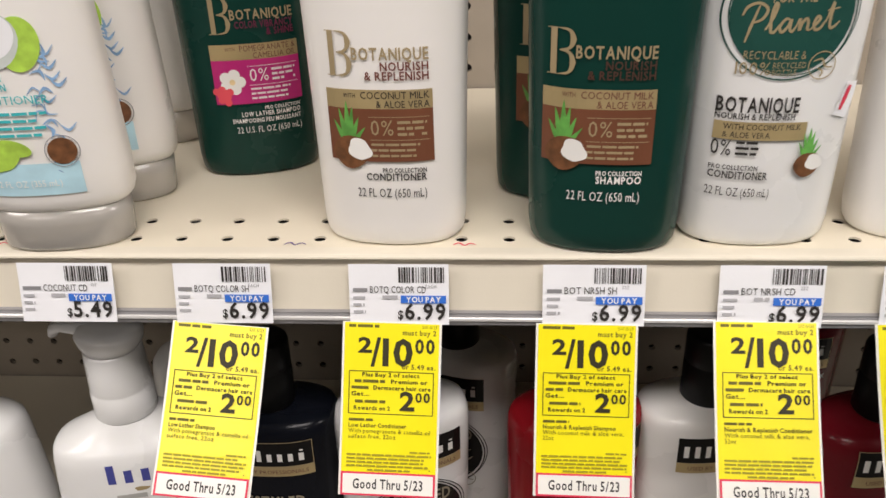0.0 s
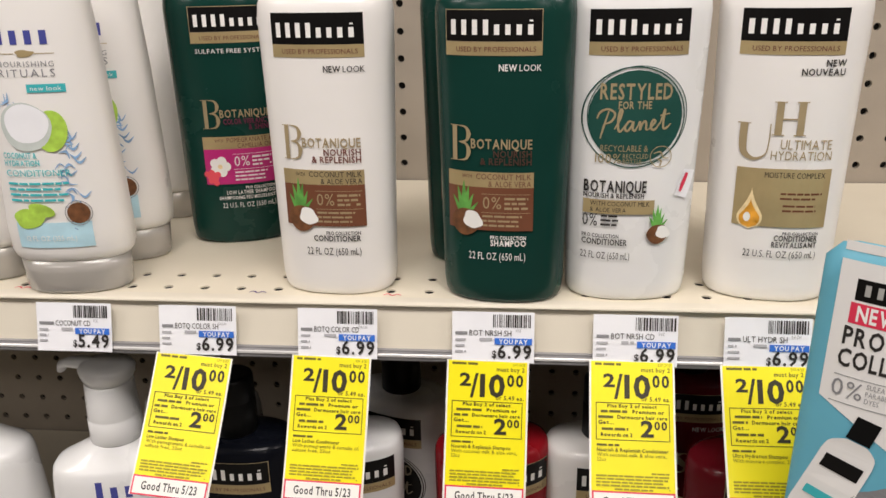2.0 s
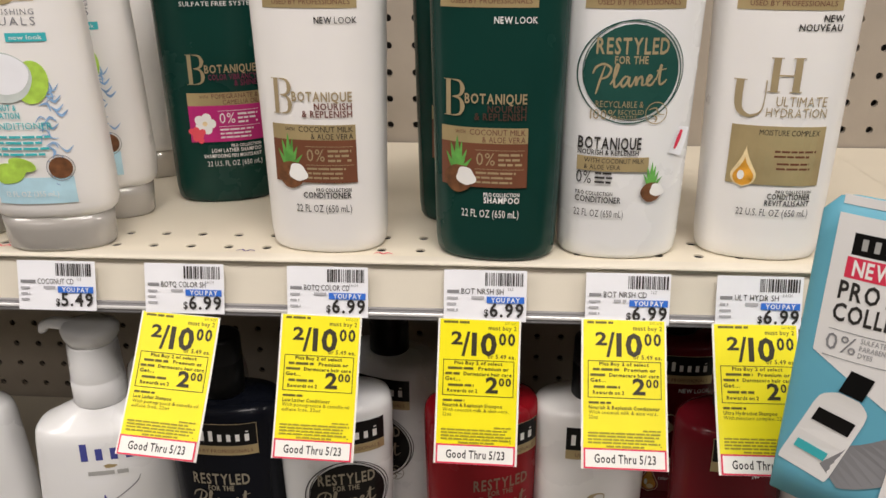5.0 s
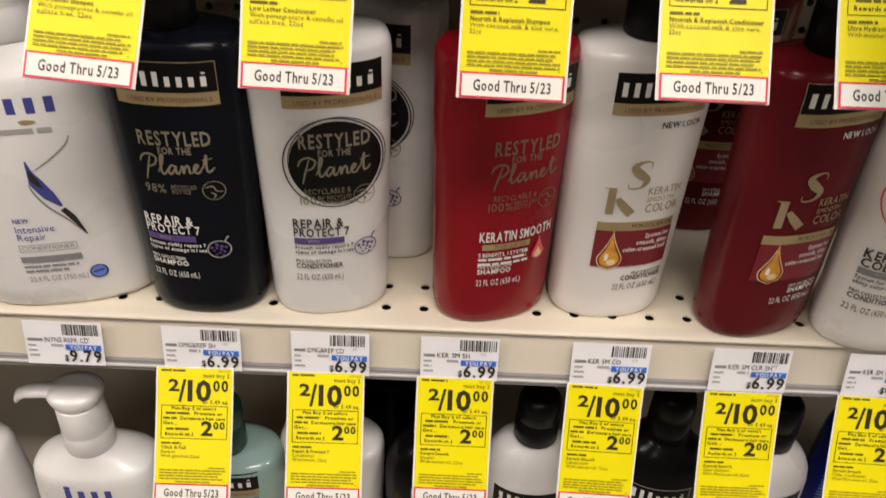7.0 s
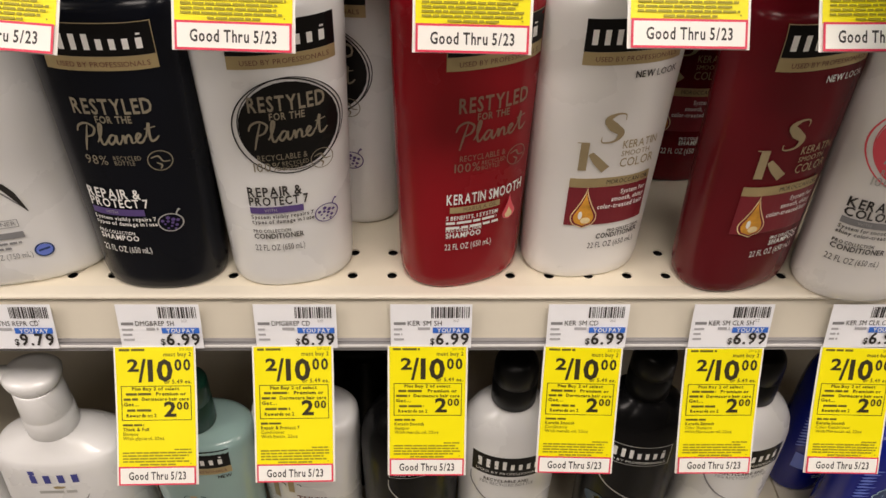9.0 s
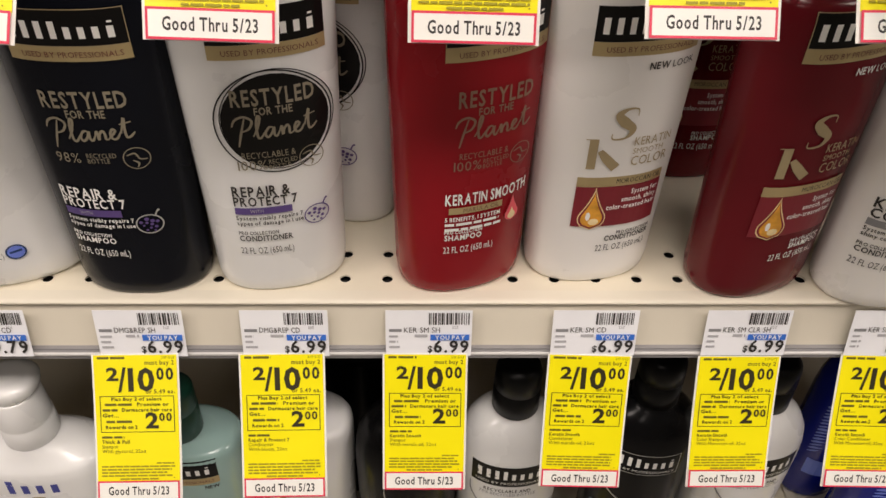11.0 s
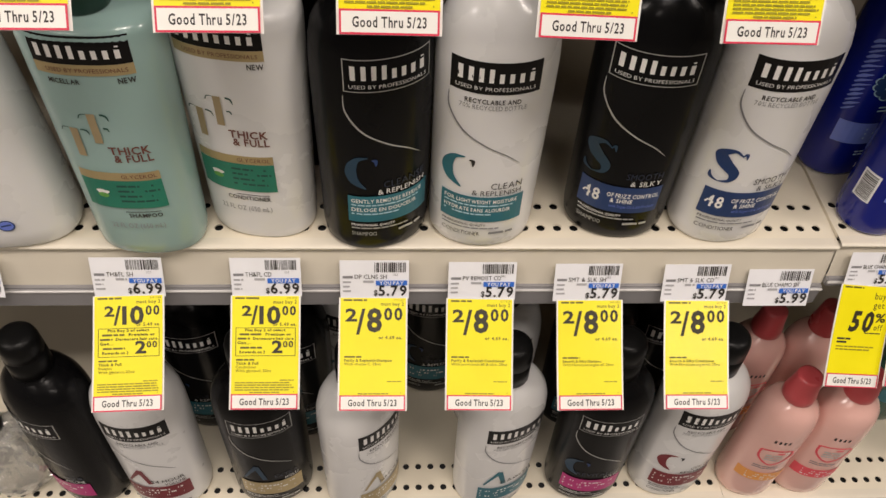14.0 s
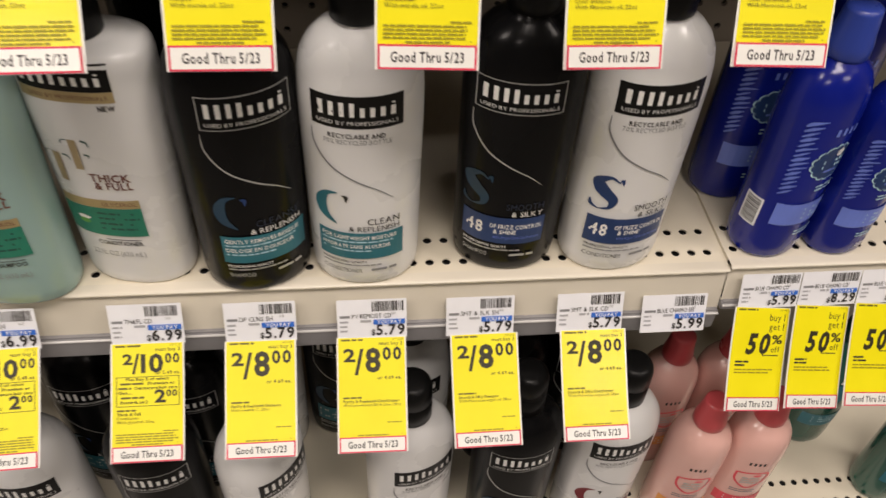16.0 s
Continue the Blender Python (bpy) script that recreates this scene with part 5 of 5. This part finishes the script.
slim_bottle("pink", "salmon pink slim bottle in the second row", 0.432, 0.050, Z4, 5, PINK, CORAL, band=ORANGEINK, scale=0.97)
slim_bottle("pink", "salmon pink slim bottle in the second row", 0.490, 0.052, Z4, 5, PINK, CORAL, band=CORALINK, scale=0.97)
slim_bottle("green", "forest green slim bottle at the back", 0.618, 0.062, Z4, 5, FOREST, FOREST, scale=0.97)
slim_bottle("green", "forest green slim bottle", 0.676, -0.012, Z4, 5, FOREST, FOREST, scale=0.97)


def clear_pouch(x, y, z):
    """A crumpled clear plastic pouch of small bottles with a dark stopper."""
    t = thing("clear_pouch", "crumpled clear plastic pouch with a dark stopper", "plastic pouch", pose(x, y, z, 0, 0, 15))
    bm = bmesh.new()
    bmesh.ops.create_icosphere(bm, subdivisions=4, radius=1)
    for v in bm.verts:
        d = v.co.copy()
        n = noise.noise(d * 2.2) * 0.18 + abs(noise.noise(d * 5.0)) * 0.12
        d *= 1 + n
        v.co = Vector((d.x * 0.040, d.y * 0.030, max(d.z, -0.92) * 0.058 + 0.0535))
    me = bpy.data.meshes.new("film")
    bm.to_mesh(me)
    bm.free()
    me.materials.append(POUCH)
    part("film", me, t)
    part("stopper", round_cap(0.105, 0.011, 0.022, BLACKCAP), t)
    return t


clear_pouch(-0.292, -0.014, Z4)

# ---- price labels and sale tags ----
LW, LH, TW, TH = 0.0518, 0.0325, 0.0520, 0.0905


def paper_sheet(name, w, h, bow, material, thick=0.0003, lift=0.0):
    """A slightly bowed sheet of card with thickness, hanging down from its top edge."""
    verts, faces = [], []
    nu, nv = 6, 8
    for side in (0, thick):
        for j in range(nv + 1):
            for i in range(nu + 1):
                u, v = w * (i / nu - 0.5), -h * j / nv
                verts.append((u, side + bow * math.sin(math.pi * j / nv), v))
    k = (nu + 1) * (nv + 1)
    for j in range(nv):
        for i in range(nu):
            a = j * (nu + 1) + i
            faces += [(a, a + nu + 1, a + nu + 2, a + 1), (k + a, k + a + 1, k + a + nu + 2, k + a + nu + 1)]
    for j in range(nv):
        for c in (0, nu):
            a, b = j * (nu + 1) + c, (j + 1) * (nu + 1) + c
            faces.append((a, b, k + b, k + a))
    for i in range(nu):
        for r in (0, nv):
            a = r * (nu + 1) + i
            faces.append((a, a + 1, k + a + 1, k + a))
    return mesh_of(name, verts, faces, material, False)


def price_label(x, z, brand_w, product, size, price, seed, lean=0.0, y=0.0, scale=1.0, tilt=13):
    t = thing("price_label", "white paper shelf price label with barcode, priced " + price, "price label", pose(x, y, z, -tilt, lean, 0) @ Matrix.Diagonal((scale, 1, scale, 1)), "shelf price labels")
    part("paper", paper_sheet("paper", LW, LH, 0.0002, PAPER), t)
    p = Print()
    rnd = random.Random(seed)
    u = 0.0
    while u < 0.0235:
        w = rnd.choice((0.0004, 0.0004, 0.0007, 0.0011))
        p.rect("barcode", INK, u, u + w, -0.0098, -0.0016, nu=1)
        u += w + rnd.choice((0.0004, 0.0005, 0.0009))
    if brand_w:
        p.rect("brand_bar", GREYINK, -0.0238, -0.0238 + brand_w, -0.0148, -0.0128, nu=1)
    if product:
        p.text("product_name", INK, product, -0.0238 + brand_w + (0.0014 if brand_w else 0), -0.0153, 0.0036, width=min(0.00240 * len(product), 0.0290))
    p.text("size_note", GREYINK, size, 0.0140, -0.0125, 0.0017)
    p.bars("small_print", PALEGREY, -0.0238, -0.0165, -0.0172, 0.0015, 3, 0.0038, seed, 0.3)
    p.bars("small_print", PALEGREY, -0.0085, -0.0005, -0.0166, 0.0019, 1, 0.004, seed + 1, 0.05)
    p.rect("blue_flag", BLUEINK, 0.0010, 0.0245, -0.0208, -0.0166, nu=1)
    p.text("flag_lettering", WHITEINK, "YOU PAY", 0.0128, -0.0202, 0.0029, "C", "b", width=0.018)
    p.text("price", INK, price, 0.0242, -0.0294, 0.0084, "R", "b", width=0.0212)
    p.text("price_sign", INK, "$", 0.0022, -0.0292, 0.0045, "R", "b")
    p.lay(t, plane_surface)
    return t


def sale_tag(kind, x, z, lean, roll, product, seed, y=-0.001, when="Good Thru 5/23", scale=1.0, drop=1.0, yaw=0.0):
    label = {"10": "yellow hanging sale tag, two for ten dollars", "8": "yellow hanging sale tag, two for eight dollars", "50": "yellow hanging sale tag, buy one get one half off"}[kind]
    t = thing("sale_tag", label, "sale tag", pose(x, y, z, -lean, 0, yaw) @ pose(0, 0, 0, 0, roll, 0) @ Matrix.Diagonal((scale, 1, drop, 1)), "yellow sale tags")
    bow = 0.0012
    part("backing", paper_sheet("backing", TW, TH, bow, TAGWHITE), t, "white paper backing")

    def surf(u, v, lift):
        return (u, bow * math.sin(math.pi * min(max(-v / TH, 0), 1)) - lift, v)

    p = Print()
    w = TW / 2 - 0.0012
    p.rect("yellow_field", YELLOW, -w, w, -0.0785, -0.0004, nu=3, nv=8)
    p.bars("small_print", TAGINK, -0.0225, -0.0040, -0.0014, 0.0015, 1, 0.002, seed, 0.15)
    p.text("small_print", TAGINK, "5/17-5/23", 0.0235, -0.0028, 0.0016, "R")
    if kind == "50":
        p.text("buy_line", TAGDARK, "buy 1", 0.0215, -0.0115, 0.0058, "R")
        p.text("get_line", TAGDARK, "get 1", 0.0215, -0.0195, 0.0058, "R")
        p.text("headline", TAGDARK, "50", 0.0105, -0.0400, 0.0165, "R", "i", width=0.0225)
        p.text("headline", TAGDARK, "%", 0.0215, -0.0315, 0.0075, "R", "b", width=0.0098)
        p.text("off_word", TAGDARK, "off", 0.0200, -0.0388, 0.0050, "R")
        p.bars("small_print", INK, 0.0040, 0.0200, -0.0412, 0.0009, 1, 0.002, seed)
        p.bars("small_print", INK, -0.0205, -0.0075, -0.0465, 0.0016, 2, 0.0030, seed + 2)
        p.bars("fine_print", TAGFINE, -0.0205, 0.0200, -0.0535, 0.0012, 2, 0.0026, seed + 3)
    else:
        p.text("headline_small", TAGINK, "must buy 2", 0.0232, -0.0064, 0.0026, "R", "b", width=0.0175)
        big = "10" if kind == "10" else "8"
        if kind == "10":
            p.text("headline", TAGDARK, "2", -0.0175, -0.0160, 0.0076, style="k", width=0.0072)
            p.text("headline", TAGDARK, "/", -0.0108, -0.0228, 0.0142, style="b", width=0.0052)
            p.text("headline", TAGDARK, big, -0.0046, -0.0224, 0.0134, style="k", width=0.0158)
            p.text("headline", TAGDARK, "00", 0.0226, -0.0156, 0.0070, "R", "k", width=0.0102)
        else:
            p.text("headline", TAGDARK, "2", -0.0210, -0.0190, 0.0096, style="k", width=0.0088)
            p.text("headline", TAGDARK, "/", -0.0128, -0.0290, 0.0190, style="b", width=0.0068)
            p.text("headline", TAGDARK, big, -0.0048, -0.0272, 0.0178, style="k", width=0.0115)
            p.text("headline", TAGDARK, "00", 0.0222, -0.0180, 0.0094, "R", "k", width=0.0140)
        if kind == "10":
            p.text("unit_price", TAGINK, "or 5.49 ea.", 0.0232, -0.0242, 0.0025, "R", "b", width=0.0175)
            p.outline("offer_box", TAGDARK, -0.0220, 0.0225, -0.0482, -0.0256, 0.0004)
            p.text("offer_text", TAGDARK, "Plus Buy 2 of select", 0.0, -0.0285, 0.0020, "C", "b", width=0.030)
            p.bars("brand_bar", TAGINK, -0.0190, -0.0030, -0.0302, 0.0015, 1, 0.002, seed, 0)
            p.text("offer_text", TAGDARK, "Premium or", 0.0192, -0.0319, 0.0021, "R", "b", width=0.019)
            p.bars("brand_bar", TAGINK, -0.0205, -0.0115, -0.0336, 0.0015, 1, 0.002, seed + 1, 0)
            p.text("offer_text", TAGDARK, "Dermacare hair care", 0.0210, -0.0353, 0.0021, "R", "b", width=0.030)
            p.text("offer_text", TAGDARK, "Get...", -0.0205, -0.0387, 0.0022, style="b", width=0.0095)
            p.bars("brand_bar", TAGINK, -0.0185, -0.0025, -0.0408, 0.0015, 1, 0.002, seed + 2, 0)
            p.text("offer_text", TAGDARK, "Rewards on 2", -0.0190, -0.0460, 0.0021, style="b", width=0.019)
            p.text("offer_price", TAGDARK, "2", 0.0050, -0.0455, 0.0092, style="k", width=0.0078)
            p.text("offer_price", TAGDARK, "00", 0.0208, -0.0412, 0.0048, "R", "b", width=0.0076)
        else:
            p.text("unit_price", TAGINK, "or 4.69 ea.", 0.0222, -0.0335, 0.0026, "R", "b", width=0.0180)
        v0 = -0.0505 if kind == "10" else -0.0470
        p.bars("brand_bar", TAGINK, -0.0215, -0.0080, v0, 0.0013, 1, 0.002, seed + 3, 0)
        for k, line in enumerate(product):
            p.text("product_text", TAGINK, line, -0.0215, v0 - 0.0045 - 0.0029 * k, 0.0021, style="b" if k == 0 else "r", width=min(0.00138 * len(line), 0.043))
        p.bars("fine_print", TAGFINE, 0.0110, 0.0215, -0.0668, 0.0009, 1, 0.002, seed + 4, 0)
        if kind == "10":
            p.bars("fine_print", TAGFINE, -0.0220, 0.0225, -0.0687, 0.0010, 4, 0.0019, seed + 5, 0.12)
        p.bars("fine_print", TAGFINE, -0.0110, 0.0120, -0.0764, 0.0010, 1, 0.002, seed + 6, 0.05)
        p.disc("fine_print", TAGFINE, 0.0215, -0.0764, 0.0004, rings=1, seg=6)
    p.rect("footer_frame", REDINK, -0.0246, 0.0246, -0.0902, -0.0781, nu=3)
    p.rect("footer_panel", TAGWHITE, -0.0236, 0.0236, -0.0892, -0.0791, nu=3)
    p.text("footer_lettering", INK, when, 0.0, -0.0866, 0.0049, "C", "b", width=0.0365)
    p.lay(t, surf)
    return t


ZL1, ZL2 = 1.4073, 1.1008
NR, LL = "With coconut milk & aloe vera,", "With pomegranate & camellia oil"
ROW1 = [(-0.183, 0.010, "COCONUT CD", "12Z", "5.49", None, 0, 0, 0, 0), (-0.0985, 0.0075, "BOTQ COLOR SH", "EACH", "6.99", ("Low Lather Shampoo", LL, "sulfate free, 22oz"), 35, 4.0, -0.0005, -0.0032),
        (-0.0057, 0.0075, "BOTQ COLOR CD", "EACH", "6.99", ("Low Lather Conditioner", LL, "sulfate free, 22oz"), 27.5, 1.4, -0.0018, -0.0015), (0.0942, 0.0075, "BOT NRSH SH", "22Z", "6.99", ("Nourish & Replenish Shampoo", NR, "22oz"), 24, 0.8, -0.001, -0.0015),
        (0.1825, 0.0075, "BOT NRSH CD", "22Z", "6.99", ("Nourish & Replenish Conditioner", NR, "22oz"), 33, 0.3, 0, 0.0008), (0.2622, 0.0075, "ULT HYDR SH", "EACH", "6.99", ("Ultra Hydration Shampoo", "With moisture complex, 22oz"), 34, -0.5, 0, 0)]
ROW2 = [(-0.188, 0.010, "INTNS REPR CD", "25.4", "9.79", None, 0, 0, 0, 0), (-0.0964, 0.0075, "DMG&REP SH", "22Z", "6.99", ("Thick & Full", "Shampoo", "With glycerol, 22oz"), 36, -0.5, -0.0045, -0.0008),
        (-0.0110, 0.0075, "DMG&REP CD", "22Z", "6.99", ("Repair & Protect 7", "Conditioner", "With biotin, 22oz"), 34, -0.5, -0.002, -0.0005), (0.0750, 0.0075, "KER SM SH", "22Z", "6.99", ("Keratin Smooth", "Shampoo", "With marula oil, 22oz"), 28, 0.3, -0.001, -0.0008),
        (0.1753, 0.0075, "KER SM CD", "22Z", "6.99", ("Keratin Smooth", "Conditioner", "With marula oil, 22oz"), 26, 1.6, 0, -0.002), (0.2684, 0.0075, "KER SM CLR SH", "22Z", "6.99", ("Keratin Smooth", "Color Shampoo", "With Moroccan oil, 22oz"), 26, 0.2, 0, -0.0032),
        (0.3580, 0.0075, "KER SM CLR CD", "22Z", "6.99", ("Keratin Smooth", "Color Conditioner", "With Moroccan oil, 22oz"), 27, 1.5, 0, -0.003)]
ROW3 = [(-0.238, 0.764, 0.009, "", "PMP", "9.79", None, None, 0, 0), (-0.1215, 0.7645, 0.0075, "TH&FL SH", "22Z", "6.99", "10", ("Thick & Full", "Shampoo", "With glycerol, 22oz"), 55, -1.5),
        (-0.0206, 0.764, 0.0075, "TH&FL CD", "22Z", "6.99", "10", ("Thick & Full", "Conditioner", "With glycerol, 22oz"), 52, 0.3), (0.0600, 0.761, 0.0075, "DP CLNS SH", "28Z", "5.79", "8", ("Purify & Replenish Shampoo", "With vitamin C, 28oz"), 54, 0.5),
        (0.1417, 0.759, 0.0075, "PV REMOIST CD", "28Z", "5.79", "8", ("Purify & Replenish Conditioner", "With provitamin B5 & aloe, 28oz"), 52, 1.0), (0.2233, 0.757, 0.0075, "SMT & SLK SH", "28Z", "5.79", "8", ("Smooth & Silky Shampoo", "With Moroccan argan oil, 28oz"), 51, 0.0),
        (0.3085, 0.756, 0.0075, "SMT & SLK CD", "28Z", "5.79", "8", ("Smooth & Silky Conditioner", "With Moroccan argan oil, 28oz"), 50, 0.5), (0.3765, 0.750, 0.0090, "BLUE CHAMO SH", "12Z", "5.99", None, None, 0, 0)]
ROW3N = [(0.4515, 0.770, "5.99"), (0.5000, 0.770, "8.29"), (0.5485, 0.770, "5.99")]
for i, (x, bw, name, size, price, lines, lean, roll, dx, dz) in enumerate(ROW1):
    price_label(x, ZL1, bw, name, size, price, 10 + i, 0.0, -0.0018)
    if lines:
        sale_tag("10", x - 0.002 + dx, ZL1 - 0.0290 + dz, lean, roll, lines, 50 + i, -0.0092)
for i, (x, bw, name, size, price, lines, lean, roll, dx, dz) in enumerate(ROW2):
    price_label(x, ZL2, bw, name, size, price, 20 + i, 0.0, -0.0018)
    if lines:
        sale_tag("10", x - 0.001 + dx, ZL2 - 0.0290 + dz, lean, roll, lines, 60 + i, -0.0092)
for i, (x, z, bw, name, size, price, kind, lines, lean, roll) in enumerate(ROW3):
    price_label(x, z, bw, name, size, price, 30 + i, 0.0, -0.0020, tilt=23)
    if kind:
        sale_tag(kind, x + 0.001 + (0.002 if x > 0.2 else -0.002), z - 0.0282, lean, roll, lines, 70 + i, -0.0150, drop=0.94)
for i, (x, z, price) in enumerate(ROW3N):
    price_label(x - 0.003, z, 0.009, "BLUE CHAMO CD", "12Z", price, 40 + i, 0.0, -0.0020, 0.92, tilt=20)
    sale_tag("50", x - 0.0065, z - 0.0262, 38, 11.0, (), 80 + i, -0.0135 - 0.0006 * i, scale=0.94, drop=0.92, yaw=9)


# ---- promotional card on the top shelf ----
def promo_card(x, y, z):
    """A bowed printed card on a shelf clip."""
    w, h, deep = 0.124, 0.172, 0.030
    t = thing("promotional_card", "curved blue and white printed promotional card", "shelf sign", pose(x, y, z, 0, 1.2, 0))

    def bowed(u, v, lift):
        k = u / (w / 2)
        return (u, -deep * (1 - k * k) - lift, v)

    verts, faces, nu, nv = [], [], 24, 10
    for lift in (0.0, -0.0012):
        for j in range(nv + 1):
            for i in range(nu + 1):
                u = w * (i / nu - 0.5)
                k = min(1.0, (w / 2 - abs(u)) / 0.012)
                top = h - 0.010 * (1 - math.sqrt(max(0.0, 1 - (1 - k) ** 2)))
                verts.append(bowed(u, top * j / nv, lift))
    n = (nu + 1) * (nv + 1)
    for j in range(nv):
        for i in range(nu):
            a = j * (nu + 1) + i
            faces += [(a, a + 1, a + nu + 2, a + nu + 1), (n + a, n + a + nu + 1, n + a + nu + 2, n + a + 1)]
    for i in range(nu):
        a = nv * (nu + 1) + i
        faces += [(a, a + 1, n + a + 1, n + a), (i + 1, i, n + i, n + i + 1)]
    for j in range(nv):
        for c in (0, nu):
            a, b = j * (nu + 1) + c, (j + 1) * (nu + 1) + c
            faces.append((a, b, n + b, n + a))
    part("card", mesh_of("card", verts, faces, CARDBLUE, True), t)
    p = Print()
    p.rect("white_top", CARDWHITE, -0.0560, 0.0560, h - 0.0050, h - 0.0003, nu=24)
    # white field with a pointed foot
    pv, pf, _ = p.get("white_field", CARDWHITE)
    n0, cols = len(pv), 24
    for i in range(cols + 1):
        u = -0.0565 + 0.113 * i / cols
        foot = h - 0.083 - 0.040 * (1 - abs(u) / 0.0565)
        for r in range(7):
            pv.append((u, foot + (h - 0.0095 - foot) * r / 6))
    for i in range(cols):
        for r in range(6):
            a = n0 + i * 7 + r
            pf.append((a, a + 7, a + 8, a + 1))
    p.rect("brand_panel", PANEL, -0.0500, 0.0460, h - 0.0290, h - 0.0180, nu=20)
    p.mark("brand_mark", SILVERINK, -0.0480, -0.0120, h - 0.0262, 0.0058, 4, 4)
    p.rect("red_flag", REDINK, -0.0510, 0.0440, h - 0.0410, h - 0.0302, nu=20)
    p.text("flag_lettering", WHITEINK, "NEW", -0.0485, h - 0.0393, 0.0076, style="k", width=0.0150)
    p.text("headline", INK, "PRO P", -0.0518, h - 0.0522, 0.0092, style="b", width=0.0215)
    p.text("headline", INK, "COLLE", -0.0523, h - 0.0640, 0.0092, style="b", width=0.0228)
    p.rect("rule", GREYINK, -0.0525, 0.0480, h - 0.0692, h - 0.0688, nu=20)
    p.text("claim", GREYINK, "0%", -0.0527, h - 0.0802, 0.0090, width=0.0115)
    for k, word in enumerate(("SULFATES", "PARABENS", "DYES")):
        p.text("claim_lettering", GREYINK, word, -0.0400, h - 0.0730 - 0.0039 * k, 0.0027, width=0.0014 * len(word))
    p.rect("rule", GREYINK, -0.0530, 0.0480, h - 0.0840, h - 0.0836, nu=20)
    for bu, bv, tilt in ((-0.0450, 0.0465, -0.24), (-0.0080, 0.0260, -0.05)):
        ca, sa = math.cos(tilt), math.sin(tilt)

        def spot(a, b):
            return (bu + (a * ca - b * sa), bv + (a * sa + b * ca))

        def slab(name, ink, a0, a1, c0, c1):
            p.strip(name, ink, [spot((a0 + a1) / 2, c0 + (c1 - c0) * q / 3) for q in range(4)], [a1 - a0] * 4, 3)

        p.strip("picture_shadow" if tilt < -0.2 else "small_shadow", GREYINK, [spot(0.010, -0.024), spot(0.022, -0.008), spot(0.030, 0.010)], [0.014, 0.026, 0.012], 5)
        p.strip("pictured_bottle" if tilt < -0.2 else "small_bottle", CARDWHITE, [spot(0, -0.028), spot(0, -0.025), spot(0, 0.012), spot(0, 0.019), spot(0, 0.023)], [0.018, 0.021, 0.021, 0.018, 0.008], 4)
        slab("pictured_cap" if tilt < -0.2 else "small_cap", BLACKCAP, -0.0050, 0.0050, 0.0235, 0.0370)
        slab("pictured_panel" if tilt < -0.2 else "small_panel", PANEL, -0.0078, 0.0078, 0.0020, 0.0105)
        slab("pictured_band" if tilt < -0.2 else "small_stripe", CYANINK, -0.0078, 0.0050, -0.0175, -0.0120)
    p.lay(t, bowed)
    part("clip", bevelled("clip", [(-0.008, 0.008, -0.006, 0.080, 0.050, 0.053)], CLEAR_LIP, 0.0006), t, "clear plastic shelf clip")
    return t


promo_card(0.3172, -0.0850, 1.3150)

# red pen marks on the front of the top shelf deck
scrawl = tagged(new("pen_scrawl"), "small red pen scrawl on the shelf edge", "pen mark")
scrawl.location = (0, 0, Z1)
ps = Print()
for sx, ink in ((-0.232, REDINK), (-0.068, PURPLE), (0.022, REDINK)):
    ps.strip("stroke", ink, [(sx, 0.0125), (sx + 0.003, 0.0150), (sx + 0.006, 0.0120), (sx + 0.009, 0.0145), (sx + 0.012, 0.0125)], [0.0005, 0.0012, 0.0008, 0.0011, 0.0004], 5)
ps.lay(scrawl, lambda u, v, lift: (u, v, lift))
